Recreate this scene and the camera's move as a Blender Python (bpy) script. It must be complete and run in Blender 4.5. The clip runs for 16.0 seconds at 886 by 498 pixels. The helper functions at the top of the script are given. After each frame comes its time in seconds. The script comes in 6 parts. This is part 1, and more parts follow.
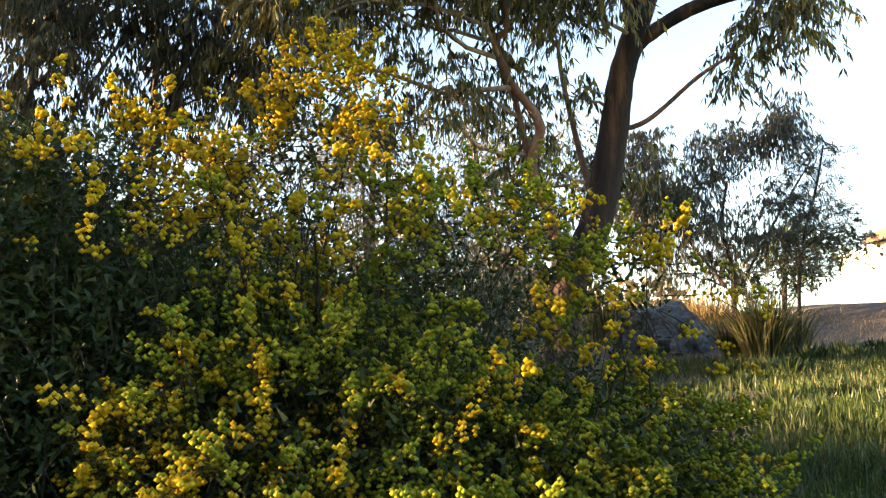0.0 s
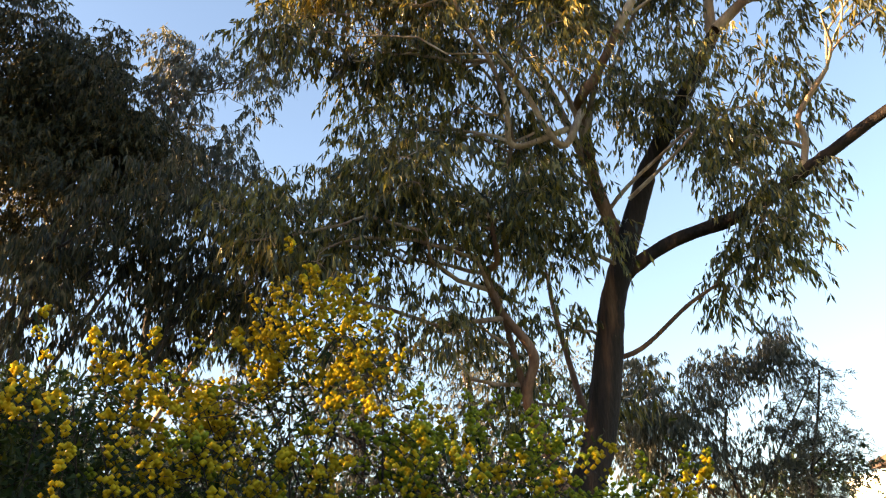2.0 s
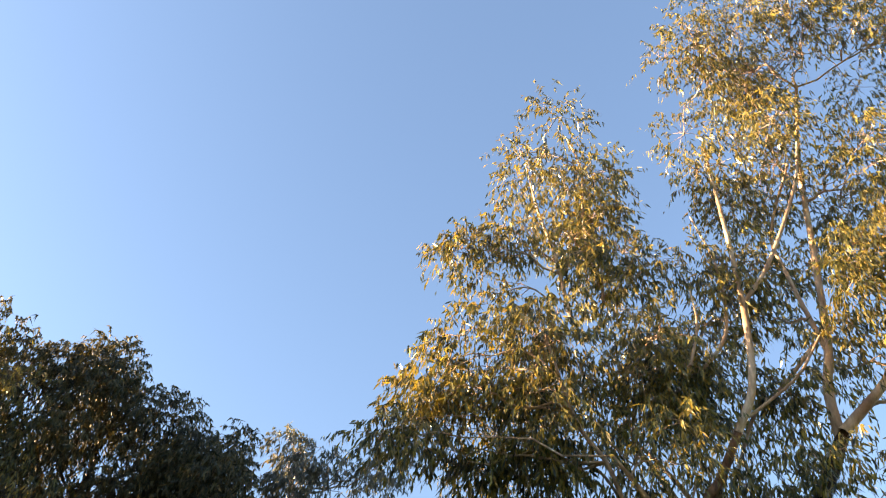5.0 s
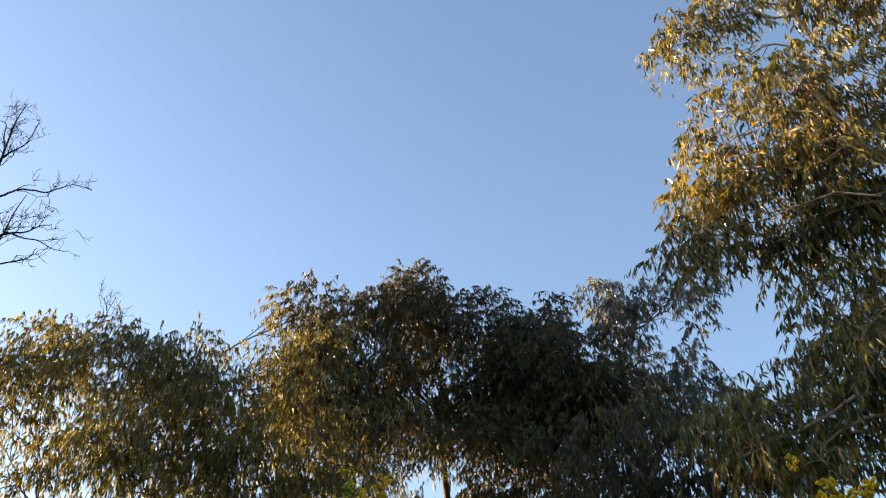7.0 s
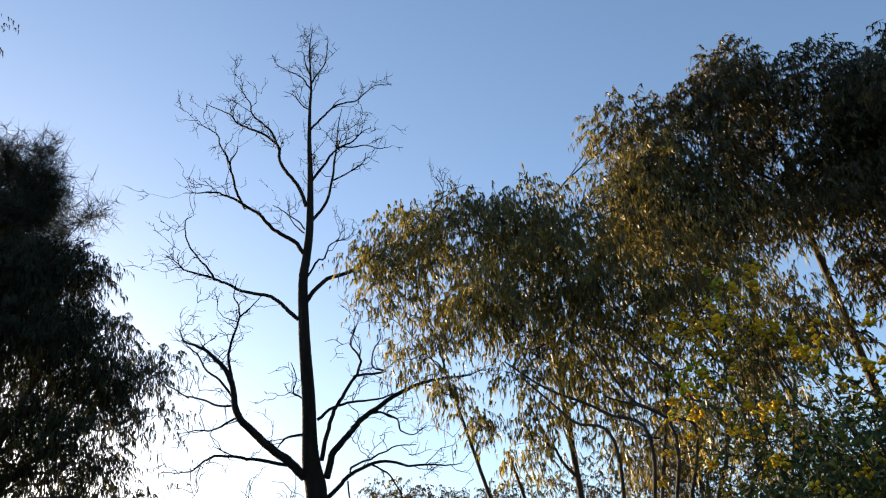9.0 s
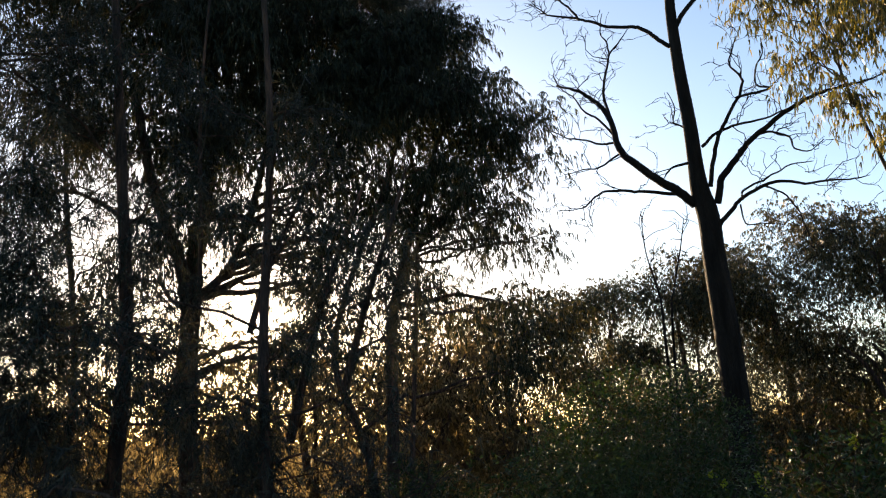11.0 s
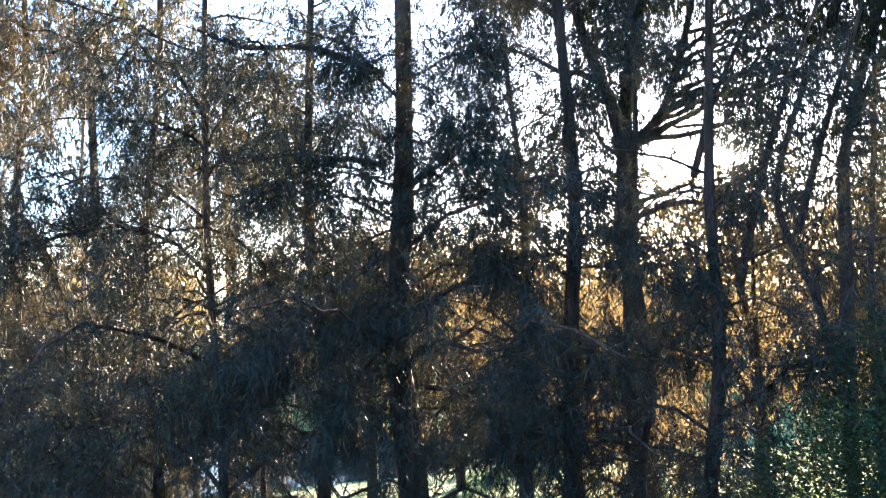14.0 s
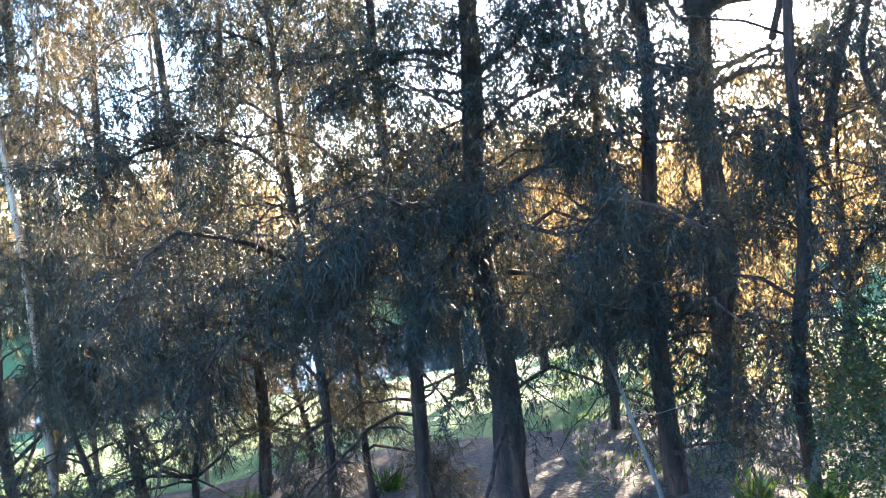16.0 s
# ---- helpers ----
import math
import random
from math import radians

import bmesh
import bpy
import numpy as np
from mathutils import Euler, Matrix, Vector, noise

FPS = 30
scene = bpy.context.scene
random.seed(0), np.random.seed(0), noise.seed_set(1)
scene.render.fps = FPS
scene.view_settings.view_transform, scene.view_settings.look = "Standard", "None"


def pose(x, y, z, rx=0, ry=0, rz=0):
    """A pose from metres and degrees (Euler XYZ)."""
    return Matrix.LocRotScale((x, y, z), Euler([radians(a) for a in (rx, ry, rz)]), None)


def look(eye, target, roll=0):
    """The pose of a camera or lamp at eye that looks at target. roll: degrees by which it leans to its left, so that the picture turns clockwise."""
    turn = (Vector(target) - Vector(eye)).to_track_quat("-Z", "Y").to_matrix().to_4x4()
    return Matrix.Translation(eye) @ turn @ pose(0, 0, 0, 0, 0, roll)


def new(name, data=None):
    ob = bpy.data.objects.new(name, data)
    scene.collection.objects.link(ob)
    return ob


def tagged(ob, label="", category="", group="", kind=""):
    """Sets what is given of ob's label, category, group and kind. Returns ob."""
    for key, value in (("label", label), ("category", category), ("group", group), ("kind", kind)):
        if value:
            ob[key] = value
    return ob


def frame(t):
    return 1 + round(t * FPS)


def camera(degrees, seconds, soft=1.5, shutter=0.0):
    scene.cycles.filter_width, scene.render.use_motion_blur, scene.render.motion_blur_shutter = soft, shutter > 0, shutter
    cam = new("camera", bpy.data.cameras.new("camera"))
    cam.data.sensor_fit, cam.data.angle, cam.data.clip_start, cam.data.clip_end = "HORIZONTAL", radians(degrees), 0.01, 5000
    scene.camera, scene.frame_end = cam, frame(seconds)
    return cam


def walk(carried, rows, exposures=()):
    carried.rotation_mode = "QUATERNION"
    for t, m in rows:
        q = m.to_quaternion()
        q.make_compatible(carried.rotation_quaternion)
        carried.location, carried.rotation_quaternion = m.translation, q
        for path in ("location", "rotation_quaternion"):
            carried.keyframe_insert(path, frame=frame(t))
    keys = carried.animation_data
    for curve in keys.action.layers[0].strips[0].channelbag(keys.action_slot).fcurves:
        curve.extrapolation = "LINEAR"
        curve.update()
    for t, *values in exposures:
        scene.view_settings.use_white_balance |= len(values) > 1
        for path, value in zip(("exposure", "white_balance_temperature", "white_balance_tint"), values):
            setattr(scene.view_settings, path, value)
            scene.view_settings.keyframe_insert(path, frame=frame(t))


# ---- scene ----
cam = camera(55.3, 16.0, soft=1.2)

# seconds, place, then the turns about x, y and z
PATH = [
    (0.0, 0.025, -0.064, 1.585, 98.00, -0.42, 0.02),
    (0.5, 0.066, -0.031, 1.610, 101.22, -0.39, -0.38),
    (1.0, 0.056, 0.012, 1.629, 104.75, 0.50, -0.30),
    (1.5, 0.021, 0.045, 1.658, 109.15, 0.57, -0.68),
    (2.0, 0.003, 0.043, 1.674, 113.28, 0.67, -0.29),
    (2.5, 0.008, 0.005, 1.689, 120.27, 0.70, -0.05),
    (3.0, 0.000, 0.000, 1.710, 125.27, 0.49, 0.14),
    (3.5, 0.000, 0.000, 1.711, 130.54, -0.00, 0.66),
    (3.7, 0.000, -0.002, 1.709, 132.52, -0.29, 1.02),
    (4.2, 0.000, -0.001, 1.710, 136.53, -1.46, 1.95),
    (4.7, 0.000, 0.000, 1.711, 139.09, -3.20, 3.86),
    (5.2, 0.000, 0.001, 1.712, 139.45, -4.66, 6.82),
    (5.5, 0.000, 0.001, 1.713, 138.31, -5.04, 9.11),
    (5.8, 0.000, 0.001, 1.714, 135.97, -4.84, 11.81),
    (6.0, 0.000, 0.000, 1.713, 133.50, -4.40, 14.29),
    (6.5, 0.000, 0.000, 1.713, 130.40, -1.31, 25.55),
    (7.0, 0.000, 0.000, 1.713, 129.06, 2.09, 34.95),
    (7.5, 0.001, -0.001, 1.713, 128.73, 2.38, 40.04),
    (8.0, 0.001, -0.001, 1.712, 126.61, 4.88, 49.87),
    (8.5, -0.001, 0.001, 1.715, 120.07, 4.85, 54.42),
    (9.0, 0.000, 0.000, 1.714, 118.97, 4.99, 62.71),
    (9.5, 0.001, 0.000, 1.714, 115.82, 4.07, 70.87),
    (10.0, 0.000, 0.000, 1.715, 110.97, 3.49, 78.42),
    (10.2, -0.001, -0.012, 1.716, 109.62, 3.55, 81.39),
    (10.7, -0.005, -0.061, 1.721, 105.75, 3.46, 86.39),
    (11.2, -0.010, -0.108, 1.725, 101.21, 2.87, 89.35),
    (11.8, -0.015, -0.164, 1.730, 97.30, 2.23, 91.77),
    (12.3, -0.026, -0.210, 1.735, 95.07, 1.87, 95.23),
    (12.5, -0.013, -0.212, 1.740, 94.58, 1.62, 96.95),
    (13.0, 0.010, -0.228, 1.740, 93.90, 1.25, 104.01),
    (13.5, 0.033, -0.244, 1.738, 93.79, 1.26, 110.79),
    (14.0, 0.056, -0.246, 1.740, 93.58, 1.64, 116.28),
    (14.5, 0.082, -0.250, 1.740, 93.13, 2.45, 119.55),
    (15.0, 0.097, -0.250, 1.735, 92.09, 3.91, 121.46),
    (15.5, 0.110, -0.250, 1.730, 89.45, 4.73, 121.49),
    (16.0, 0.131, -0.256, 1.718, 86.57, 5.74, 121.09),
]

walk(cam, [(t, pose(x, y, z, rx, ry, rz)) for t, x, y, z, rx, ry, rz in PATH],
     exposures=[(0.0, 3.45, 8000, 22), (1.5, 2.9, 8100, 22), (2.5, 3.0, 7900, 22), (3.5, 3.05, 8000, 21), (6.0, 2.85, 7000, 20), (7.0, 2.60, 7300, 19), (8.0, 2.05, 6400, 12),
                (9.0, 1.95, 6600, 16), (10.2, 1.85, 6700, 16), (12.3, 2.1, 6700, 14), (13.0, 2.6, 6500, 13), (13.5, 3.3, 6300, 13), (14.0, 3.75, 5300, 16),
                (14.5, 4.15, 5150, 16), (16.0, 4.5, 5150, 16)])

# ---------------------------------------------------------------- light
SUN_BEARING, SUN_HEIGHT = 100.4, 8.0          # degrees left of +y, and above the horizon
sun_way = Vector((-math.sin(radians(SUN_BEARING)) * math.cos(radians(SUN_HEIGHT)),
                  math.cos(radians(SUN_BEARING)) * math.cos(radians(SUN_HEIGHT)), math.sin(radians(SUN_HEIGHT))))
world = bpy.data.worlds.new("sky")
scene.world = world
world.use_nodes = True
wn = world.node_tree.nodes
sky = wn.new("ShaderNodeTexSky")
sky.sky_type, sky.sun_disc = "NISHITA", False
sky.sun_elevation, sky.sun_rotation = radians(SUN_HEIGHT), radians(-SUN_BEARING)
sky.altitude, sky.air_density, sky.dust_density, sky.ozone_density = 50, 1.0, 0.85, 2.3
world.node_tree.links.new(sky.outputs["Color"], wn["Background"].inputs["Color"])
wn["Background"].inputs["Strength"].default_value = 0.09
sun_lamp = bpy.data.lights.new("sunlight", "SUN")
sun_lamp.energy, sun_lamp.angle, sun_lamp.color = 5.0, radians(0.6), (1.0, 0.73, 0.41)
new("sunlight", sun_lamp).matrix_world = look(sun_way * 100 + Vector((0, 0, 2.4)), (0, 0, 0))

# ---------------------------------------------------------------- materials


def nodes_of(name):
    m = bpy.data.materials.new(name)
    m.use_nodes = True
    nt = m.node_tree
    return m, nt.nodes, nt.links, nt.nodes["Principled BSDF"], nt.nodes["Material Output"]


def ramp(nodes, stops):
    r = nodes.new("ShaderNodeValToRGB")
    e = r.color_ramp.elements
    while len(e) < len(stops):
        e.new(0.5)
    for el, (p, c) in zip(e, stops):
        el.position, el.color = p, (*c, 1)
    return r


def leaf_material(name, colours, through_light=0.35, glow=(1.25, 1.1, 0.6), rough=0.42, spec=0.5):
    """Leaves of several tints, one to an island, that let some light through."""
    m, nodes, links, bsdf, out = nodes_of(name)
    geo = nodes.new("ShaderNodeNewGeometry")
    r = ramp(nodes, [(i / max(1, len(colours) - 1), c) for i, c in enumerate(colours)])
    links.new(geo.outputs["Random Per Island"], r.inputs["Fac"])
    tc = nodes.new("ShaderNodeTexCoord")
    big = nodes.new("ShaderNodeTexNoise")
    big.inputs["Scale"].default_value, big.inputs["Detail"].default_value = 1.3, 3
    links.new(tc.outputs["Object"], big.inputs["Vector"])
    hsv = nodes.new("ShaderNodeHueSaturation")
    mr = nodes.new("ShaderNodeMapRange")
    mr.inputs["From Min"].default_value, mr.inputs["From Max"].default_value = 0.3, 0.7
    mr.inputs["To Min"].default_value, mr.inputs["To Max"].default_value = 0.7, 1.3
    links.new(big.outputs["Fac"], mr.inputs["Value"])
    links.new(mr.outputs["Result"], hsv.inputs["Value"])
    links.new(r.outputs["Color"], hsv.inputs["Color"])
    links.new(hsv.outputs["Color"], bsdf.inputs["Base Color"])
    bsdf.inputs["Roughness"].default_value, bsdf.inputs["Specular IOR Level"].default_value = rough, spec
    tr = nodes.new("ShaderNodeBsdfTranslucent")
    mul = nodes.new("ShaderNodeMix")
    mul.data_type, mul.blend_type = "RGBA", "MULTIPLY"
    mul.inputs["Factor"].default_value = 1.0
    links.new(hsv.outputs["Color"], mul.inputs["A"])
    mul.inputs["B"].default_value = (*glow, 1)
    links.new(mul.outputs["Result"], tr.inputs["Color"])
    mix = nodes.new("ShaderNodeMixShader")
    mix.inputs["Fac"].default_value = through_light
    links.new(bsdf.outputs["BSDF"], mix.inputs[1])
    links.new(tr.outputs["BSDF"], mix.inputs[2])
    links.new(mix.outputs["Shader"], out.inputs["Surface"])
    return m


def rough_material(name, stops, scale=(6, 6, 1.2), bump=0.4, rough=0.85, fine=9.0, spec=0.3):
    """Bark, rock or soil: two scales of noise for the colour, and relief."""
    m, nodes, links, bsdf, out = nodes_of(name)
    tc, mp = nodes.new("ShaderNodeTexCoord"), nodes.new("ShaderNodeMapping")
    mp.inputs["Scale"].default_value = scale
    links.new(tc.outputs["Object"], mp.inputs["Vector"])
    a, b = nodes.new("ShaderNodeTexNoise"), nodes.new("ShaderNodeTexNoise")
    a.inputs["Scale"].default_value, a.inputs["Detail"].default_value, a.inputs["Roughness"].default_value = 1.0, 6, 0.6
    b.inputs["Scale"].default_value, b.inputs["Detail"].default_value = fine, 5
    for n in (a, b):
        links.new(mp.outputs["Vector"], n.inputs["Vector"])
    r = ramp(nodes, stops)
    links.new(a.outputs["Fac"], r.inputs["Fac"])
    mul = nodes.new("ShaderNodeMix")
    mul.data_type, mul.blend_type = "RGBA", "OVERLAY"
    mul.inputs["Factor"].default_value = 0.6
    links.new(r.outputs["Color"], mul.inputs["A"])
    links.new(b.outputs["Fac"], mul.inputs["B"])
    links.new(mul.outputs["Result"], bsdf.inputs["Base Color"])
    bp = nodes.new("ShaderNodeBump")
    bp.inputs["Strength"].default_value, bp.inputs["Distance"].default_value = bump, 0.03
    links.new(b.outputs["Fac"], bp.inputs["Height"])
    links.new(bp.outputs["Normal"], bsdf.inputs["Normal"])
    bsdf.inputs["Roughness"].default_value, bsdf.inputs["Specular IOR Level"].default_value = rough, spec
    return m


LEAF_GUM = leaf_material("gum_leaf", [(0.016, 0.024, 0.016), (0.035, 0.046, 0.022), (0.08, 0.086, 0.03), (0.15, 0.14, 0.04), (0.25, 0.21, 0.055), (0.19, 0.14, 0.05)], 0.4, (1.5, 1.25, 0.5), 0.32, 0.5)
# gum leaves near black: the shade of a backlit crown put into their colour
LEAF_GUM_BACKLIT = leaf_material("backlit_gum_leaf", [(0.009, 0.015, 0.011), (0.018, 0.026, 0.017), (0.032, 0.038, 0.024), (0.055, 0.05, 0.03)], 0.18, (1.4, 1.2, 0.6), 0.55, 0.12)
LEAF_GUM_GOLD = leaf_material("golden_gum_leaf", [(0.028, 0.036, 0.018), (0.072, 0.076, 0.028), (0.135, 0.125, 0.042), (0.2, 0.165, 0.055)], 0.48, (1.35, 1.2, 0.5), 0.4, 0.35)
LEAF_OLIVE = leaf_material("olive_gum_leaf", [(0.016, 0.022, 0.014), (0.035, 0.04, 0.022), (0.07, 0.064, 0.03), (0.12, 0.09, 0.04)], 0.22, (1.4, 1.2, 0.55), 0.48, 0.22)
LEAF_GREY = leaf_material("grey_gum_leaf", [(0.042, 0.052, 0.045), (0.08, 0.092, 0.076), (0.13, 0.12, 0.09)], 0.38, (1.4, 1.2, 0.7), 0.32, spec=0.5)
LEAF_FAR = leaf_material("far_leaf", [(0.055, 0.05, 0.034), (0.11, 0.095, 0.06), (0.19, 0.16, 0.095)], 0.64, (1.4, 1.2, 0.84), 0.5, spec=0.2)
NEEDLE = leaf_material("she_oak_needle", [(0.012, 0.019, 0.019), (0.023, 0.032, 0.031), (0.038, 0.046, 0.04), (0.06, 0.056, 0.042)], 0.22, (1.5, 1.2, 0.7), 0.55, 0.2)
# the same needles lighter and warmer: low sunlight put into their colour
NEEDLE_SUNLIT = leaf_material("sunlit_needle", [(0.03, 0.036, 0.03), (0.06, 0.058, 0.04), (0.10, 0.08, 0.05)], 0.35, (1.4, 1.15, 0.65), 0.5, 0.3)
WATTLE_LEAF = leaf_material("wattle_leaf", [(0.01, 0.024, 0.008), (0.019, 0.04, 0.011), (0.035, 0.058, 0.014), (0.06, 0.08, 0.018)], 0.25, (1.3, 1.4, 0.4), 0.5, 0.25)
SHRUB_LEAF = leaf_material("shrub_leaf", [(0.011, 0.026, 0.012), (0.018, 0.038, 0.014), (0.032, 0.055, 0.017), (0.06, 0.07, 0.02)], 0.2, (1.4, 1.4, 0.4), 0.45, spec=0.22)
BLOSSOM = leaf_material("wattle_blossom", [(0.42, 0.28, 0.018), (0.54, 0.4, 0.024), (0.66, 0.52, 0.045)], 0.3, (1.2, 1.1, 0.5), 0.85, 0.1)
BUD = leaf_material("wattle_bud", [(0.13, 0.18, 0.02), (0.2, 0.25, 0.026), (0.29, 0.32, 0.034), (0.42, 0.39, 0.04)], 0.3, (1.2, 1.2, 0.5), 0.85, 0.1)
GRASS = leaf_material("grass_blade", [(0.022, 0.06, 0.01), (0.042, 0.095, 0.013), (0.075, 0.13, 0.018), (0.12, 0.14, 0.03)], 0.35, (1.4, 1.3, 0.4), 0.5)
TUSSOCK = leaf_material("tussock_blade", [(0.02, 0.032, 0.012), (0.038, 0.052, 0.018), (0.075, 0.08, 0.032), (0.15, 0.12, 0.06)], 0.3, (1.3, 1.2, 0.5), 0.45)
DRY = leaf_material("dry_grass", [(0.2, 0.14, 0.06), (0.3, 0.22, 0.1), (0.38, 0.29, 0.15)], 0.35, (1.2, 1.1, 0.7), 0.7)

BARK_GUM = rough_material("gum_bark", [(0.38, (0.014, 0.010, 0.009)), (0.55, (0.035, 0.022, 0.017)), (0.66, (0.11, 0.052, 0.03)), (0.8, (0.2, 0.11, 0.065))], (5, 5, 0.7), 0.6)
BARK_DARK = rough_material("dark_bark", [(0.3, (0.022, 0.018, 0.016)), (0.6, (0.05, 0.038, 0.03)), (0.8, (0.10, 0.07, 0.05))], (7, 7, 1.5), 0.8)
BARK_SMOOTH = rough_material("smooth_gum_bark", [(0.3, (0.2, 0.12, 0.08)), (0.48, (0.36, 0.24, 0.16)), (0.65, (0.55, 0.43, 0.33))], (4, 4, 1.0), 0.25, 0.7)
BARK_RED = rough_material("red_gum_bark", [(0.3, (0.10, 0.05, 0.032)), (0.5, (0.2, 0.10, 0.06)), (0.7, (0.34, 0.19, 0.12))], (5, 5, 1.0), 0.3, 0.75)
BARK_OAK = rough_material("she_oak_bark", [(0.3, (0.016, 0.012, 0.011)), (0.5, (0.045, 0.03, 0.024)), (0.68, (0.12, 0.065, 0.045)), (0.8, (0.2, 0.13, 0.1))], (14, 14, 2.2), 1.0, fine=5.0)
# dead bark taken to near black, its silhouette against the sky in the colour
BARK_DEAD = rough_material("backlit_dead_wood", [(0.3, (0.008, 0.007, 0.006)), (0.6, (0.02, 0.017, 0.015)), (0.8, (0.045, 0.038, 0.032))], (8, 8, 1.4), 0.6, 0.9, spec=0.15)
WOOD_GREY = rough_material("weathered_wood", [(0.3, (0.09, 0.078, 0.066)), (0.6, (0.19, 0.165, 0.14)), (0.8, (0.3, 0.27, 0.23))], (9, 9, 2), 0.5)
ROCK = rough_material("grey_rock", [(0.3, (0.028, 0.034, 0.042)), (0.52, (0.065, 0.075, 0.088)), (0.75, (0.16, 0.16, 0.155))], (3, 3, 3), 1.0, 0.8, fine=7.0)
WALL = rough_material("white_render", [(0.2, (0.78, 0.77, 0.74)), (0.8, (0.84, 0.83, 0.80))], (1, 1, 1), 0.15, 0.8)
ROOF = rough_material("roof_tile", [(0.3, (0.07, 0.065, 0.065)), (0.7, (0.14, 0.125, 0.12))], (4, 4, 4), 0.4, 0.75)
FASCIA = rough_material("painted_timber", [(0.3, (0.10, 0.065, 0.05)), (0.7, (0.15, 0.10, 0.075))], (3, 3, 3), 0.1, 0.5)

# ---------------------------------------------------------------- mesh helpers


class Geo:
    """Gathers arrays of corners and faces for one mesh."""

    def __init__(self):
        self.v, self.f, self.n = [], {3: [], 4: []}, 0

    def add(self, v, f):
        self.v.append(np.asarray(v, float).reshape(-1, 3))
        self.f[f.shape[-1]].append(np.asarray(f).reshape(-1, f.shape[-1]) + self.n)
        self.n += len(self.v[-1])

    def mesh(self, name, origin, smooth=True):
        v = np.concatenate(self.v) - np.asarray(origin)
        me = bpy.data.meshes.new(name)
        me.vertices.add(len(v))
        me.vertices.foreach_set("co", v.astype(np.float32).ravel())
        loops, sizes = [], []
        for k in (3, 4):
            if self.f[k]:
                q = np.concatenate(self.f[k])
                loops.append(q.ravel())
                sizes.append(np.full(len(q), k))
        loops, sizes = np.concatenate(loops), np.concatenate(sizes)
        me.loops.add(len(loops))
        me.loops.foreach_set("vertex_index", loops.astype(np.int32))
        me.polygons.add(len(sizes))
        me.polygons.foreach_set("loop_start", (np.cumsum(sizes) - sizes).astype(np.int32))
        me.polygons.foreach_set("use_smooth", np.full(len(sizes), smooth))
        me.update(calc_edges=True)
        return me


def thing(name, place, label, category, group="", kind=""):
    ob = new(name)
    ob.location = place
    ob.empty_display_size = 0.2
    return tagged(ob, label, category, group, kind)


def part(name, geo, material, parent, label="", smooth=True, kind=""):
    """Links a Geo as one mesh under a thing; its corners are in world metres."""
    origin = Vector(parent.location)
    if parent.parent:
        origin = origin + Vector(parent.parent.location)
    me = geo.mesh(name, origin, smooth)
    me.materials.append(material)
    ob = new(name, me)
    ob.parent = parent
    return tagged(ob, label, kind=kind)


def alone(name, geo, material, place, label, category, group="", kind="", smooth=True):
    me = geo.mesh(name, place, smooth)
    me.materials.append(material)
    ob = new(name, me)
    ob.location = place
    return tagged(ob, label, category, group, kind)


def unit(a):
    a = np.asarray(a, float)
    return a / np.maximum(np.linalg.norm(a, axis=-1, keepdims=True), 1e-9)


def tubes(geo, p, r, sides=5):
    """Tubes round curves p (n, k, 3) of radius r (n, k)."""
    p, r = np.asarray(p, float), np.asarray(r, float)
    n, k = p.shape[:2]
    t = unit(np.gradient(p, axis=1))
    mean = unit(t.mean(axis=1))
    ref = np.where(np.abs(mean[:, 2:3]) > 0.8, np.array([[1.0, 0, 0]]), np.array([[0, 0, 1.0]]))
    a = unit(np.cross(t, ref[:, None, :]))
    b = np.cross(t, a)
    w = np.arange(sides) * 2 * math.pi / sides
    v = p[:, :, None, :] + r[:, :, None, None] * (np.cos(w)[:, None] * a[:, :, None, :] + np.sin(w)[:, None] * b[:, :, None, :])
    idx = np.arange(n * k * sides).reshape(n, k, sides)
    nxt = np.roll(idx, -1, axis=2)
    f = np.stack([idx[:, :-1], nxt[:, :-1], nxt[:, 1:], idx[:, 1:]], axis=-1)
    geo.add(v, f.reshape(-1, 4))


def strips(geo, p, w, side):
    """Ribbons along curves p (n, k, 3), w wide (n, k), spread along side (n, 3)."""
    n, k = p.shape[:2]
    off = side[:, None, :] * (np.broadcast_to(w, (n, k)) * 0.5)[:, :, None]
    v = np.stack([p - off, p + off], axis=2)
    idx = np.arange(n * k * 2).reshape(n, k, 2)
    f = np.stack([idx[:, :-1, 0], idx[:, :-1, 1], idx[:, 1:, 1], idx[:, 1:, 0]], axis=-1)
    geo.add(v, f.reshape(-1, 4))


def blades(geo, base, tip, width, side, belly=0.45):
    """Pointed leaves from base to tip (n, 3), widest at the belly."""
    n = len(base)
    mid = base * (1 - belly) + tip * belly
    off = side * (np.broadcast_to(width, (n,)) * 0.5)[:, None]
    v = np.stack([base, mid - off, tip, mid + off], axis=1)
    geo.add(v, np.arange(n * 4).reshape(n, 4))


def points(geo, base, tip, width, side):
    """Slim pointed leaves of one face each, from a narrow foot to a tip."""
    n = len(base)
    off = side * (np.broadcast_to(width, (n,)) * 0.5)[:, None]
    geo.add(np.stack([base - off, base + off, tip], axis=1), np.arange(n * 3).reshape(n, 3))


